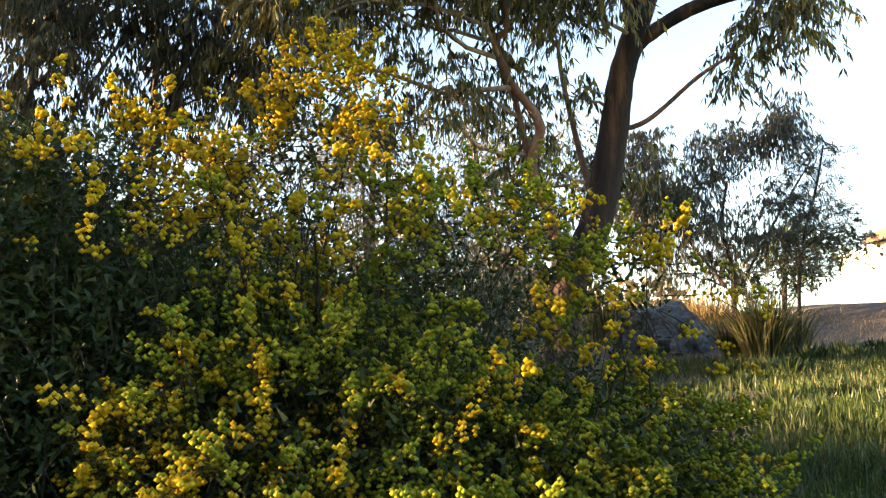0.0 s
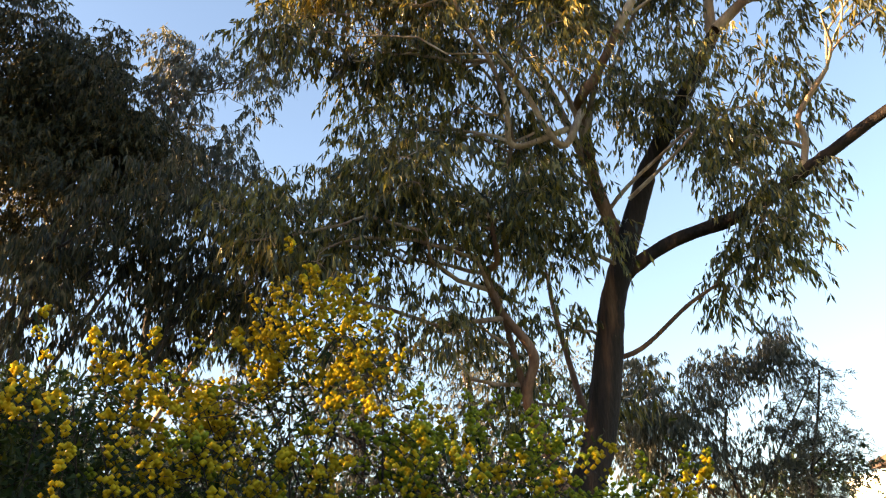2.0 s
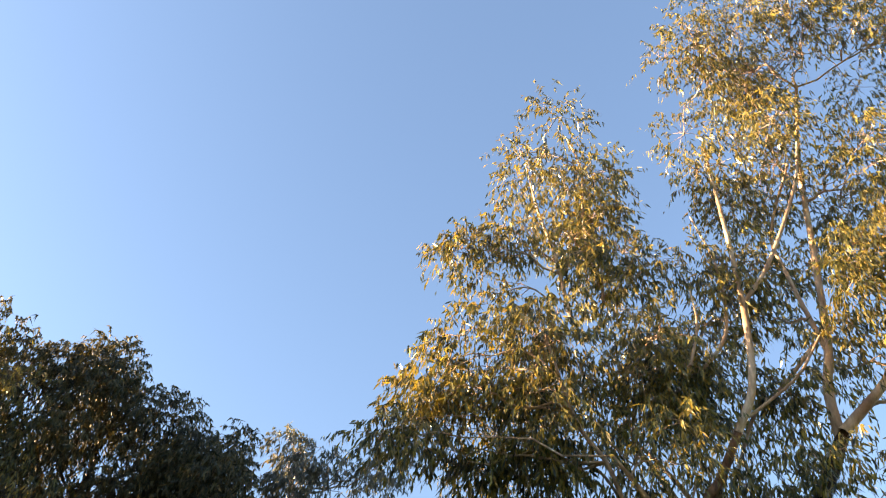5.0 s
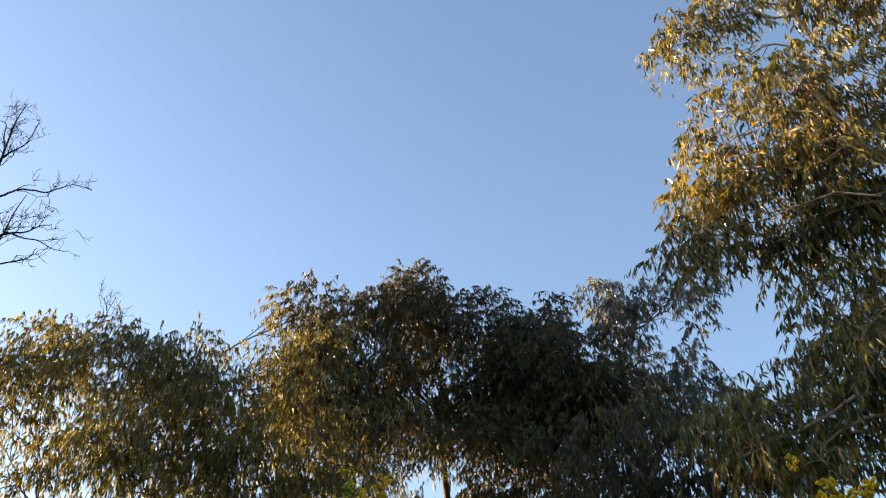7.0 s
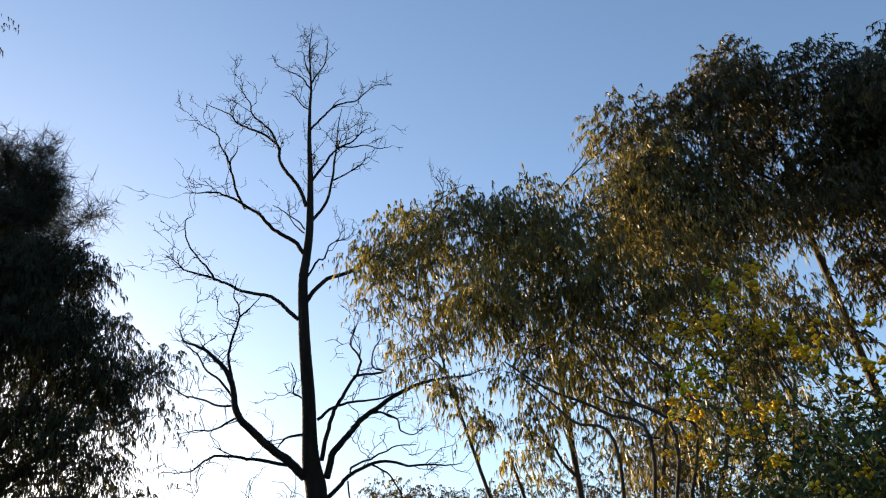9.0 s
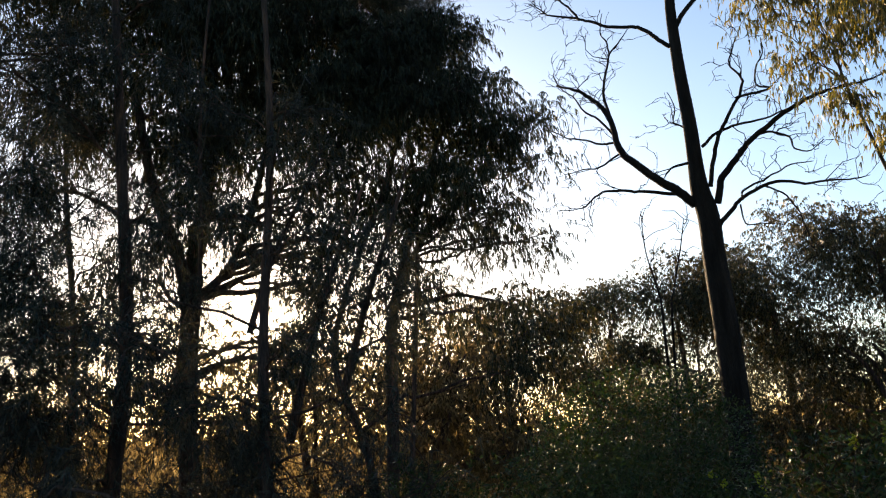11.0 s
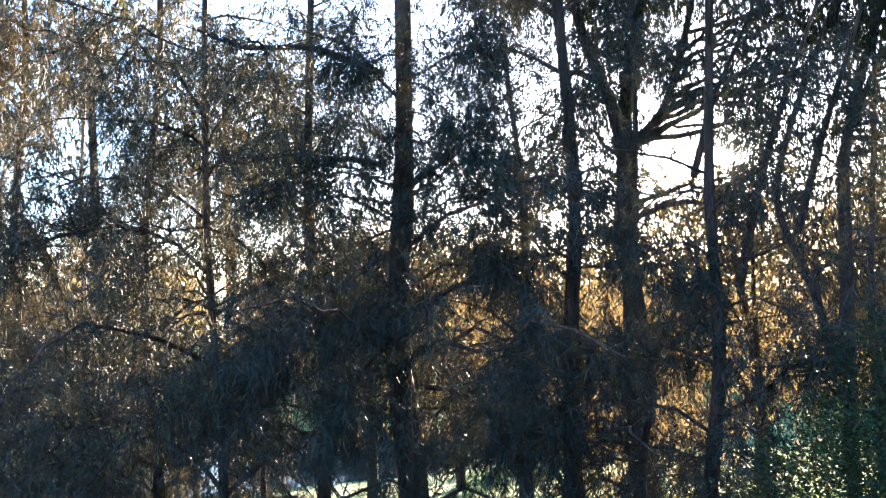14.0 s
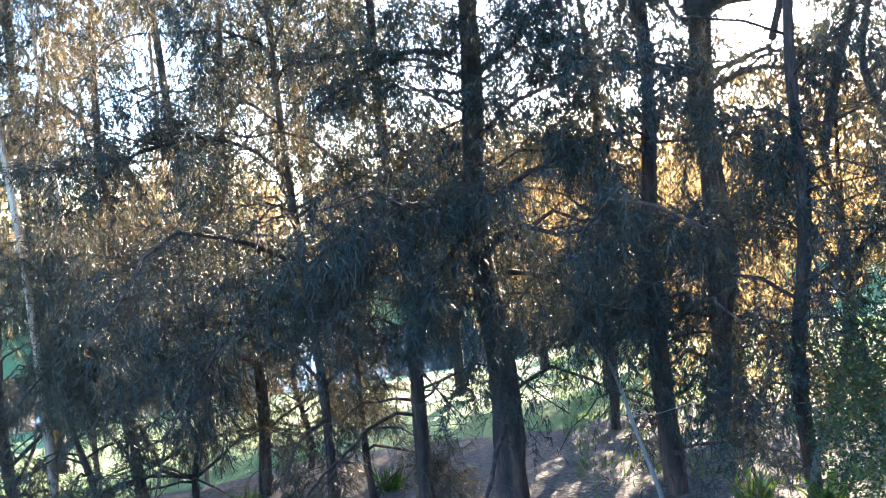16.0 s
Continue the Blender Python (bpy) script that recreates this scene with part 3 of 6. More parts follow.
# ---------------------------------------------------------------- the big gum
gum_tree(on_ground(1.35, 9.9), [(1.46, 9.79, 2.40), (1.81, 9.68, 3.32), (2.00, 9.58, 4.31), (2.09, 9.51, 4.96), (2.20, 9.43, 5.36), (2.40, 9.33, 5.98), (2.59, 9.22, 6.54), (2.62, 9.14, 6.66), (3.21, 8.89, 7.71), (3.55, 8.70, 8.37)],
    [
    ([(3.50, 8.73, 8.25), (3.53, 8.67, 9.01), (3.69, 8.56, 9.73), (3.92, 8.41, 11.57), (4.14, 8.26, 13.37), (4.52, 8.01, 15.35)], 0.075, 0.03),
    ([(3.63, 8.56, 9.63), (3.46, 8.53, 11.07), (3.41, 8.44, 11.87), (3.89, 8.12, 13.16)], 0.035, 0.018),
    ([(3.55, 8.60, 9.76), (3.03, 8.69, 9.12), (2.58, 8.73, 8.67), (2.16, 8.74, 7.69)], 0.028, 0.02),
    ([(2.00, 8.57, 9.22), (2.37, 8.34, 9.74), (2.41, 8.18, 10.82), (2.20, 8.11, 11.88)], 0.03, 0.015),
    ([(0.34, 8.19, 9.88), (0.17, 8.16, 11.15), (-0.07, 8.13, 12.23), (-0.25, 8.10, 13.42)], 0.03, 0.014),
    ] + [
    ([(0.78, 8.26, 10.53), (0.62, 8.24, 11.78), (0.66, 8.21, 13.30), (0.45, 8.19, 14.33)], 0.025, 0.014),
    ([(2.06, 9.48, 6.10), (2.32, 9.18, 6.38), (2.69, 8.83, 6.64), (2.98, 8.49, 6.82)], 0.03, 0.015),
    ([(2.29, 9.64, 5.59), (2.18, 9.44, 5.96), (1.95, 9.27, 6.64), (1.85, 9.07, 7.40), (1.79, 8.85, 7.43), (1.99, 8.59, 7.67), (2.21, 8.31, 8.07)], 0.1, 0.05, BARK_RED),
    ([(2.21, 8.31, 8.07), (2.46, 8.13, 8.65), (2.57, 8.00, 9.88), (2.58, 7.89, 11.22), (2.57, 7.79, 13.16)], 0.055, 0.025),
    ([(2.57, 8.00, 9.88), (3.07, 7.96, 10.69), (3.72, 7.83, 12.18), (4.03, 7.82, 13.35)], 0.035, 0.02),
    ] + [
    ([(2.16, 9.57, 5.16), (2.30, 9.43, 5.38), (2.81, 9.19, 5.68), (3.58, 8.81, 5.87), (4.20, 8.43, 6.22), (4.43, 8.20, 6.34), (4.85, 7.84, 6.58), (5.18, 7.51, 6.67), (5.54, 7.12, 6.74)], 0.1, 0.05, BARK_GUM),
    ([(4.17, 8.44, 6.23), (4.20, 8.32, 6.55), (4.13, 8.24, 6.79), (4.28, 8.05, 7.04), (4.39, 7.88, 7.21)], 0.045, 0.025),
    ([(3.51, 8.61, 8.30), (4.13, 8.47, 8.93), (4.88, 8.21, 9.81), (5.53, 7.94, 11.01), (5.96, 7.78, 12.38)], 0.07, 0.025),
    ([(1.80, 8.82, 7.25), (1.46, 8.48, 6.58), (1.02, 8.14, 7.12), (0.69, 7.77, 7.34)], 0.05, 0.02),
    ([(1.58, 8.66, 6.91), (0.92, 8.51, 6.60), (0.83, 8.28, 6.99), (0.64, 8.05, 7.46), (0.32, 7.83, 7.88), (-0.01, 7.60, 9.04)], 0.04, 0.02),
    ] + [
    ([(1.46, 9.59, 2.71), (1.28, 9.43, 3.14), (1.01, 9.27, 3.82), (1.08, 9.08, 4.28), (0.73, 8.93, 4.74), (0.56, 8.75, 5.12), (0.68, 8.56, 5.22), (0.56, 8.38, 5.89)], 0.075, 0.025, BARK_RED),
    ([(0.99, 9.35, 3.93), (0.87, 9.19, 4.38), (0.73, 9.04, 4.85), (0.50, 8.89, 5.44)], 0.04, 0.02, BARK_RED),
    ([(1.82, 9.73, 3.39), (1.67, 9.99, 4.21), (1.51, 10.26, 5.22), (1.48, 10.50, 5.84)], 0.05, 0.02, BARK_RED),
    ([(1.96, 9.70, 4.37), (2.38, 9.51, 4.46), (2.90, 9.25, 4.89), (3.22, 9.04, 5.08)], 0.035, 0.02, BARK_RED),
    ] + [
    ([(2.06, 9.38, 6.35), (1.72, 9.14, 7.12), (1.38, 8.89, 7.74), (1.08, 8.73, 8.15)], 0.065, 0.03),
    ([(1.89, 9.1, 6.98), (1.69, 9.04, 7.59), (1.44, 8.98, 7.98), (1.11, 8.93, 8.39)], 0.045, 0.02),
    ([(0.86, 8.86, 6.41), (0.91, 8.65, 6.91), (0.71, 8.57, 7.53), (0.34, 8.39, 7.82)], 0.028, 0.014),
    ([(0.9, 8.65, 6.72), (1.25, 8.71, 6.94), (1.59, 8.65, 7.34), (1.73, 8.63, 7.73)], 0.02, 0.012),
    ([(2.33, 9.1, 6.2), (2.66, 8.8, 6.44), (2.97, 8.49, 6.7), (3.1, 8.34, 6.89)], 0.026, 0.012),
    ([(1.87, 9.11, 6.98), (1.98, 8.98, 7.55), (2.06, 8.86, 7.89)], 0.05, 0.03),
    ([(1.8, 8.2, 9.02), (1.95, 8.07, 9.6), (1.93, 7.97, 10.16)], 0.022, 0.012),
    ([(0.81, 8.26, 10.25), (0.81, 8.16, 11.22), (0.62, 8.17, 11.77)], 0.022, 0.012),
    ([(2.38, 8.26, 8.27), (2.98, 8.06, 8.7), (3.35, 7.92, 9.24)], 0.022, 0.014),
    ],
    [(0.1, 8.2, 13.8, 1.12), (-0.8, 8.0, 11.1, 0.66), (0.4, 8.4, 11.8, 1.01), (1.4, 8.3, 10.9, 0.79), (-1.2, 7.7, 8.6, 0.66), (-0.2, 8.0, 8.7, 0.96), (1.0, 8.2, 9.0, 0.92), (-1.9, 7.7, 7.5, 0.42), (-1.1, 8.1, 7.7, 0.64), (0.0, 8.6, 7.9, 0.82), (2.7, 8.2, 12.6, 0.97), (1.7, 8.6, 9.2, 0.73), (3.6, 8.3, 13.4, 1.13), (4.6, 8.1, 12.6, 1.10), (5.9, 7.8, 12.7, 1.13), (4.8, 8.2, 10.7, 0.92), (6.0, 7.9, 11.3, 0.88), (5.6, 8.2, 9.8, 0.64), (4.1, 8.7, 9.5, 0.79), (3.6, 8.5, 7.1, 0.75)] + [(2.8, 8.9, 7.6, 0.63), (2.3, 8.7, 8.0, 0.59)]
    + [(1.0, 8.1, 7.6, 0.78), (-0.1, 8.3, 5.9, 0.78), (0.6, 8.5, 6.0, 0.67), (3.7, 8.4, 6.1, 0.58), (3.9, 8.3, 5.6, 0.37), (0.2, 8.6, 7.1, 0.44), (-0.2, 8.4, 5.8, 0.75), (0.8, 8.6, 5.8, 0.64), (1.6, 8.9, 5.6, 0.46), (-1.6, 8.4, 5.5, 0.66), (-0.8, 8.8, 5.4, 0.61), (-0.0, 9.2, 4.6, 0.61), (0.8, 9.4, 4.4, 0.46), (2.9, 9.0, 7.1, 0.73), (3.5, 8.5, 6.7, 0.63), (3.9, 8.5, 5.9, 0.51), (3.4, 9.0, 5.2, 0.51), (3.7, 8.7, 5.3, 0.47), (-0.8, 9.4, 4.3, 0.59), (1.2, 9.3, 6.8, 0.64)] + [(-2.1, 9.1, 4.9, 0.53)]
    + [(4.7, 7.9, 16.6, 1.75), (6.3, 7.3, 15.5, 1.69), (2.9, 8.1, 16.3, 1.47), (6.7, 7.4, 12.1, 1.06), (6.5, 7.9, 10.4, 0.80), (5.4, 8.0, 8.1, 0.42), (0.6, 8.4, 12.9, 0.84), (0.7, 8.6, 9.2, 0.84), (1.9, 8.8, 10.2, 0.74), (2.9, 8.9, 11.5, 0.68), (3.3, 9.0, 10.5, 0.57), (2.0, 8.8, 9.2, 0.63), (2.9, 8.9, 8.9, 0.59), (4.0, 8.9, 11.5, 0.60), (4.6, 8.7, 8.8, 0.44), (4.4, 8.5, 7.4, 0.41), (-0.8, 8.0, 8.2, 0.55), (-0.1, 8.6, 8.6, 0.81), (-0.5, 8.6, 6.9, 0.67), (-2.0, 8.0, 5.2, 0.54)] + [(-1.3, 8.3, 5.2, 0.67), (-0.7, 8.4, 5.9, 0.50), (-1.4, 8.1, 8.7, 0.43), (-1.8, 8.0, 7.7, 0.41), (-1.0, 8.3, 7.7, 0.55), (1.3, 10.4, 3.9, 0.43), (1.7, 10.4, 4.3, 0.36), (0.8, 10.4, 4.0, 0.43), (1.3, 9.3, 5.8, 0.45), (0.8, 9.4, 5.1, 0.43), (1.5, 9.5, 4.8, 0.37), (0.6, 9.2, 5.9, 0.37), (2.3, 9.9, 4.0, 0.39)]
    + [(4.68, 6.97, 9.84, 0.75), (4.72, 6.71, 8.67, 0.7), (4.92, 6.31, 9.15, 0.7), (4.47, 7.35, 10.5, 0.6), (4.44, 6.9, 8.08, 0.6), (4.05, 7.59, 9.91, 0.6), (4.49, 6.62, 7.58, 0.5), (4.46, 7.36, 9.25, 0.6), (1.5, 9.08, 6.61, 0.45), (1.25, 8.91, 7.16, 0.5), (1.75, 8.62, 9.1, 0.6), (-0.56, 8.18, 8.46, 0.6), (0.49, 8.39, 7.81, 0.6), (-0.14, 8.8, 6.94, 0.5), (-1.05, 8.74, 6.31, 0.4), (3.1, 8.34, 7.75, 0.5), (-1.41, 8.89, 5.54, 0.5)]
    + [(-0.59, 8.08, 10.27, 0.5), (-0.13, 8.2, 9.64, 0.55), (0.98, 8.44, 10.53, 0.6), (0.35, 8.29, 10.95, 0.6), (-1.01, 8.04, 11.15, 0.5), (1.18, 8.52, 9.72, 0.55), (2.46, 8.45, 10.18, 0.5), (2.72, 8.48, 8.67, 0.5), (-1.22, 7.91, 8.24, 0.45), (2.57, 8.31, 11.19, 0.5), (0.25, 8.9, 5.94, 0.5), (0.95, 8.95, 5.68, 0.5)],
    "tall gum tree with dark forked trunk and sunlit hanging leaves", LEAF_GUM, 11, (0.15, 0.0275), 300, 11, trunk_r=(0.215, 0.08), twig_len=0.34, hang=1.3, bare=True, fork=8)

# ---------------------------------------------------------------- gums further along
gum_tree(on_ground(-7.6, 11.8), [(-7.7, 11.9, 3.5), (-7.9, 12.0, 6.0), (-8.1, 11.9, 9.5)],
    [([(-7.7, 11.9, 3.2), (-6.6, 12.2, 5.5), (-6.0, 12.6, 8.0)], 0.045, 0.03), ([(-7.8, 11.9, 3.0), (-9.0, 11.0, 5.5), (-9.9, 10.2, 8.0)], 0.045, 0.03),
     ([(-7.6, 11.8, 2.0), (-6.2, 12.0, 4.0), (-5.0, 12.4, 6.5)], 0.045, 0.03), ([(-7.6, 11.8, 1.5), (-8.6, 11.8, 3.8), (-9.2, 11.4, 6.5)], 0.045, 0.03)],
    [(-7.8, 11.4, 11.5, 1.07), (-8.4, 10.7, 10.5, 1.19), (-6.2, 12.6, 10.4, 0.99), (-9.4, 9.7, 10.6, 1.08), (-7.5, 11.8, 9.8, 1.62), (-8.6, 10.8, 9.0, 1.46), (-6.2, 12.8, 9.2, 1.18), (-9.4, 9.8, 9.1, 1.14), (-7.6, 11.8, 11.3, 1.13), (-6.1, 12.6, 10.1, 1.09), (-6.7, 12.5, 9.3, 1.62), (-5.6, 12.6, 8.8, 1.14), (-6.7, 11.8, 7.9, 1.30), (-6.0, 12.6, 11.1, 0.56), (-6.0, 11.7, 8.9, 1.61), (-4.9, 12.5, 8.2, 1.10), (-5.9, 11.5, 7.3, 1.04), (-6.9, 11.6, 7.2, 0.6), (-7.6, 11.1, 6.6, 0.5), (-5.5, 11.8, 6.6, 0.5), (-7.8, 9.8, 5.9, 0.5)],
    "dense dark gum tree with drooping leaves, several stems", LEAF_OLIVE, 12, (0.15, 0.034), 380, 11, BARK_DARK, BARK_DARK, (0.1, 0.05), 0.34, 1.1, bare=True, slim=True, fork=14)
gum_tree(on_ground(-4.6, 13.2), [(-4.7, 13.3, 4.0), (-4.8, 13.4, 7.0), (-4.9, 13.4, 10.3)],
    [([(-4.7, 13.3, 4.0), (-3.6, 13.3, 6.0), (-2.6, 13.0, 7.6)], 0.05, 0.02)],
    [(-4.8, 13.4, 11.5, 0.58), (-4.4, 13.3, 10.7, 0.56), (-5.0, 13.3, 10.5, 0.50), (-4.6, 13.4, 10.0, 0.66), (-3.6, 13.3, 10.8, 0.77), (-4.6, 13.4, 11.2, 0.68), (-4.3, 13.5, 10.0, 0.77), (-3.8, 13.3, 8.8, 0.83), (-3.0, 13.1, 11.0, 0.55), (-4.6, 13.2, 8.4, 0.83)],
    "slender grey-green gum tree with a thin open crown", LEAF_GREY, 13, (0.17, 0.032), 190, 12, BARK_DARK, BARK_SMOOTH, (0.09, 0.03), 0.34, 1.3, bare=True)
gum_tree(on_ground(-9.6, 7.4), [(-9.6, 7.4, 2.2), (-9.8, 7.5, 5.0), (-10.0, 7.6, 8.2)],
    [([(-9.6, 7.4, 0.9), (-8.9, 7.8, 3.0), (-8.3, 8.2, 5.6)], 0.045, 0.02), ([(-9.6, 7.4, 0.8), (-10.3, 6.7, 3.2), (-11.0, 6.2, 6.4)], 0.045, 0.02),
     ([(-9.6, 7.4, 0.6), (-8.6, 8.2, 2.4), (-7.4, 9.0, 4.2)], 0.035, 0.018), ([(-9.6, 7.4, 1.0), (-10.2, 7.2, 3.0), (-10.9, 7.1, 5.2)], 0.05, 0.02)] + [
    ([(-9.6, 7.4, 0.9), (-7.09, 7.61, 4.04), (-7.22, 7.35, 4.88), (-7.43, 6.99, 5.42), (-7.64, 6.76, 5.84)], 0.03, 0.011),
    ([(-9.6, 7.4, 0.9), (-7.47, 7.24, 4.1), (-7.77, 6.92, 5.0), (-8.03, 6.61, 5.89)], 0.03, 0.011),
    ([(-9.6, 7.4, 0.9), (-6.93, 8.02, 4.03), (-7.03, 7.94, 4.82), (-7.11, 8.0, 5.53), (-7.22, 8.03, 6.57)], 0.03, 0.011),
    ([(-9.6, 7.4, 0.9), (-7.19, 7.24, 4.03), (-7.22, 6.92, 4.55), (-7.49, 6.32, 4.84)], 0.03, 0.011),
    ([(-9.6, 7.4, 0.9), (-8.08, 6.87, 4.23), (-8.55, 6.6, 4.91), (-9.04, 6.27, 5.64)], 0.03, 0.011),
    ([(-9.6, 7.4, 0.9), (-6.53, 8.35, 3.95), (-6.52, 8.36, 4.64), (-6.62, 8.15, 5.3)], 0.03, 0.011),
    ([(-9.6, 7.4, 0.9), (-6.14, 8.89, 3.89), (-6.16, 8.87, 4.88), (-6.33, 8.75, 5.84)], 0.03, 0.011),
    ([(-9.6, 7.4, 0.9), (-7.88, 7.24, 4.21), (-8.35, 7.01, 4.97), (-8.87, 6.51, 5.45), (-9.24, 6.15, 5.94)], 0.03, 0.011),
    ],
    [(-10.1, 6.5, 8.6, 0.83), (-9.3, 6.9, 7.6, 1.05), (-9.3, 7.5, 8.6, 0.79), (-9.0, 9.1, 10.5, 0.67), (-8.9, 8.7, 9.0, 0.96), (-8.5, 9.3, 9.1, 0.98), (-11.0, 5.7, 8.9, 0.62), (-10.9, 5.4, 8.1, 0.60), (-9.4, 6.5, 6.7, 0.91), (-8.7, 7.6, 7.0, 0.94), (-8.3, 8.7, 7.3, 0.88), (-7.9, 9.9, 8.0, 1.04), (-11.2, 5.7, 8.4, 0.67), (-11.2, 5.4, 7.7, 0.51), (-9.8, 6.9, 8.4, 0.83), (-9.0, 7.3, 7.6, 1.00), (-8.7, 7.9, 6.7, 0.98), (-9.3, 6.9, 6.2, 0.87), (-10.0, 6.6, 7.1, 0.70), (-8.4, 8.8, 7.8, 0.91)] + [(-9.2, 7.7, 5.6, 0.67), (-10.4, 6.4, 5.4, 0.38), (-11.2, 5.8, 6.9, 0.50), (-10.7, 6.2, 7.3, 0.55)]
    + [(-8.2, 9.1, 6.6, 0.97), (-8.6, 8.6, 5.6, 0.77), (-8.0, 9.8, 5.9, 0.80), (-11.7, 5.2, 8.6, 0.44), (-8.8, 8.1, 4.8, 0.58), (-9.8, 7.0, 5.0, 0.58), (-8.3, 9.2, 4.9, 0.68), (-10.8, 6.1, 6.0, 0.44), (-7.7, 10.5, 6.5, 0.74), (-11.2, 6.2, 9.3, 0.55)],
    "gum tree with thin weeping sunlit olive leaves and many stems", LEAF_GUM_GOLD, 14, (0.135, 0.024), 400, 11, BARK_DARK, BARK_DARK, (0.07, 0.03), 0.36, 1.7, bare=True, slim=True, fork=10, lobed=2.4)
gum_tree(on_ground(-4.2, 8.6), [(-4.3, 8.7, 2.4), (-4.5, 8.8, 4.2), (-4.5, 9.0, 5.4)],
    [([(-4.2, 8.6, 1.2), (-3.6, 8.8, 2.8), (-3.0, 9.0, 4.4)], 0.045, 0.02), ([(-4.2, 8.6, 1.2), (-5.2, 8.4, 2.9), (-5.9, 8.2, 4.2)], 0.045, 0.02)],
    [(-3.8, 9.3, 5.2, 0.78), (-2.5, 9.7, 5.2, 0.71), (-4.3, 8.6, 4.6, 0.61), (-3.0, 9.5, 4.6, 0.56), (-1.9, 10.2, 5.2, 0.59), (-4.2, 8.4, 3.8, 0.58), (-4.2, 9.5, 5.6, 0.75), (-2.9, 9.8, 4.7, 0.57), (-4.0, 9.1, 4.9, 0.56), (-4.5, 8.7, 4.8, 0.62),
     (-3.0, 9.3, 6.7, 0.62), (-2.5, 9.8, 6.6, 0.55), (-2.0, 9.7, 6.0, 0.70), (-3.2, 9.3, 5.8, 0.70), (-2.6, 9.3, 5.5, 0.70), (-3.6, 8.8, 5.9, 0.65), (-2.1, 9.4, 5.2, 0.70)],
    "small weeping gum tree with brownish hanging leaves behind the wattle", LEAF_OLIVE, 15, (0.15, 0.026), 260, 12, BARK_DARK, BARK_DARK, (0.07, 0.03), 0.34, 1.7, bare=True)
gum_tree(on_ground(4.3, 12.4), [(4.3, 12.4, 3.0), (4.2, 12.5, 3.7), (4.3, 12.5, 4.4)],
    [([(4.3, 12.4, 2.6), (5.0, 12.5, 3.8), (5.6, 12.4, 4.8)], 0.025, 0.012), ([(4.2, 12.4, 2.8), (3.4, 12.3, 3.8), (2.9, 12.2, 4.6)], 0.025, 0.012)],
    [(3.2, 12.2, 4.6, 0.65), (4.2, 12.3, 4.5, 0.76), (4.9, 12.1, 5.3, 0.41), (4.8, 12.1, 4.7, 0.49), (3.7, 12.5, 3.7, 0.57), (4.5, 12.4, 3.7, 0.49), (3.0, 12.7, 3.5, 0.44), (3.5, 12.9, 3.1, 0.41), (4.1, 12.8, 3.3, 0.41), (5.2, 12.4, 4.2, 0.36), (2.9, 12.2, 4.0, 0.47), (3.2, 12.1, 4.7, 0.47), (2.9, 12.5, 4.2, 0.44)],
    "low gum tree with grey-green hanging leaves by the lawn", LEAF_GREY, 16, (0.135, 0.021), 540, 12, BARK_DARK, BARK_DARK, (0.04, 0.02), 0.34, 1.4, bare=True)

gum_tree(on_ground(5.0, 11.8), [(5.02, 11.77, 2.84), (5.13, 11.73, 3.56), (5.29, 11.66, 4.19), (5.39, 11.61, 4.75)], [],
    [(5.4, 11.6, 4.7, 0.25), (5.2, 11.7, 4.4, 0.28), (5.4, 11.6, 4.2, 0.26), (5.1, 11.7, 3.9, 0.33), (5.4, 11.6, 3.7, 0.31), (5.0, 11.8, 3.4, 0.31), (5.2, 11.7, 3.2, 0.31), (5.5, 11.5, 3.5, 0.23)],
    "slender feathery sapling with fine blue-green leaves", LEAF_GREY, 19, (0.1, 0.012), 420, 20, BARK_DARK, BARK_DARK, (0.03, 0.012), 0.25, 0.2)
gum_tree(on_ground(6.0, 14.8), [(6.05, 14.81, 3.36), (6.06, 14.81, 3.66), (6.06, 14.81, 3.86)], [],
    [(5.8, 14.9, 3.7, 0.45), (6.2, 14.8, 3.9, 0.43), (6.5, 14.6, 3.7, 0.39), (7.0, 14.8, 3.9, 0.40), (7.5, 15.0, 4.0, 0.30), (5.6, 15.0, 3.3, 0.43), (6.0, 14.8, 3.4, 0.43), (6.6, 14.8, 3.4, 0.39), (6.0, 14.8, 4.0, 0.28)],
    "rounded yellow-green shrub in front of the white wall", SHRUB_LEAF, 20, (0.1, 0.035), 190, 20, BARK_DARK, BARK_DARK, (0.05, 0.02), 0.3, 0.3, group="")

# ---------------------------------------------------------------- the dead tree


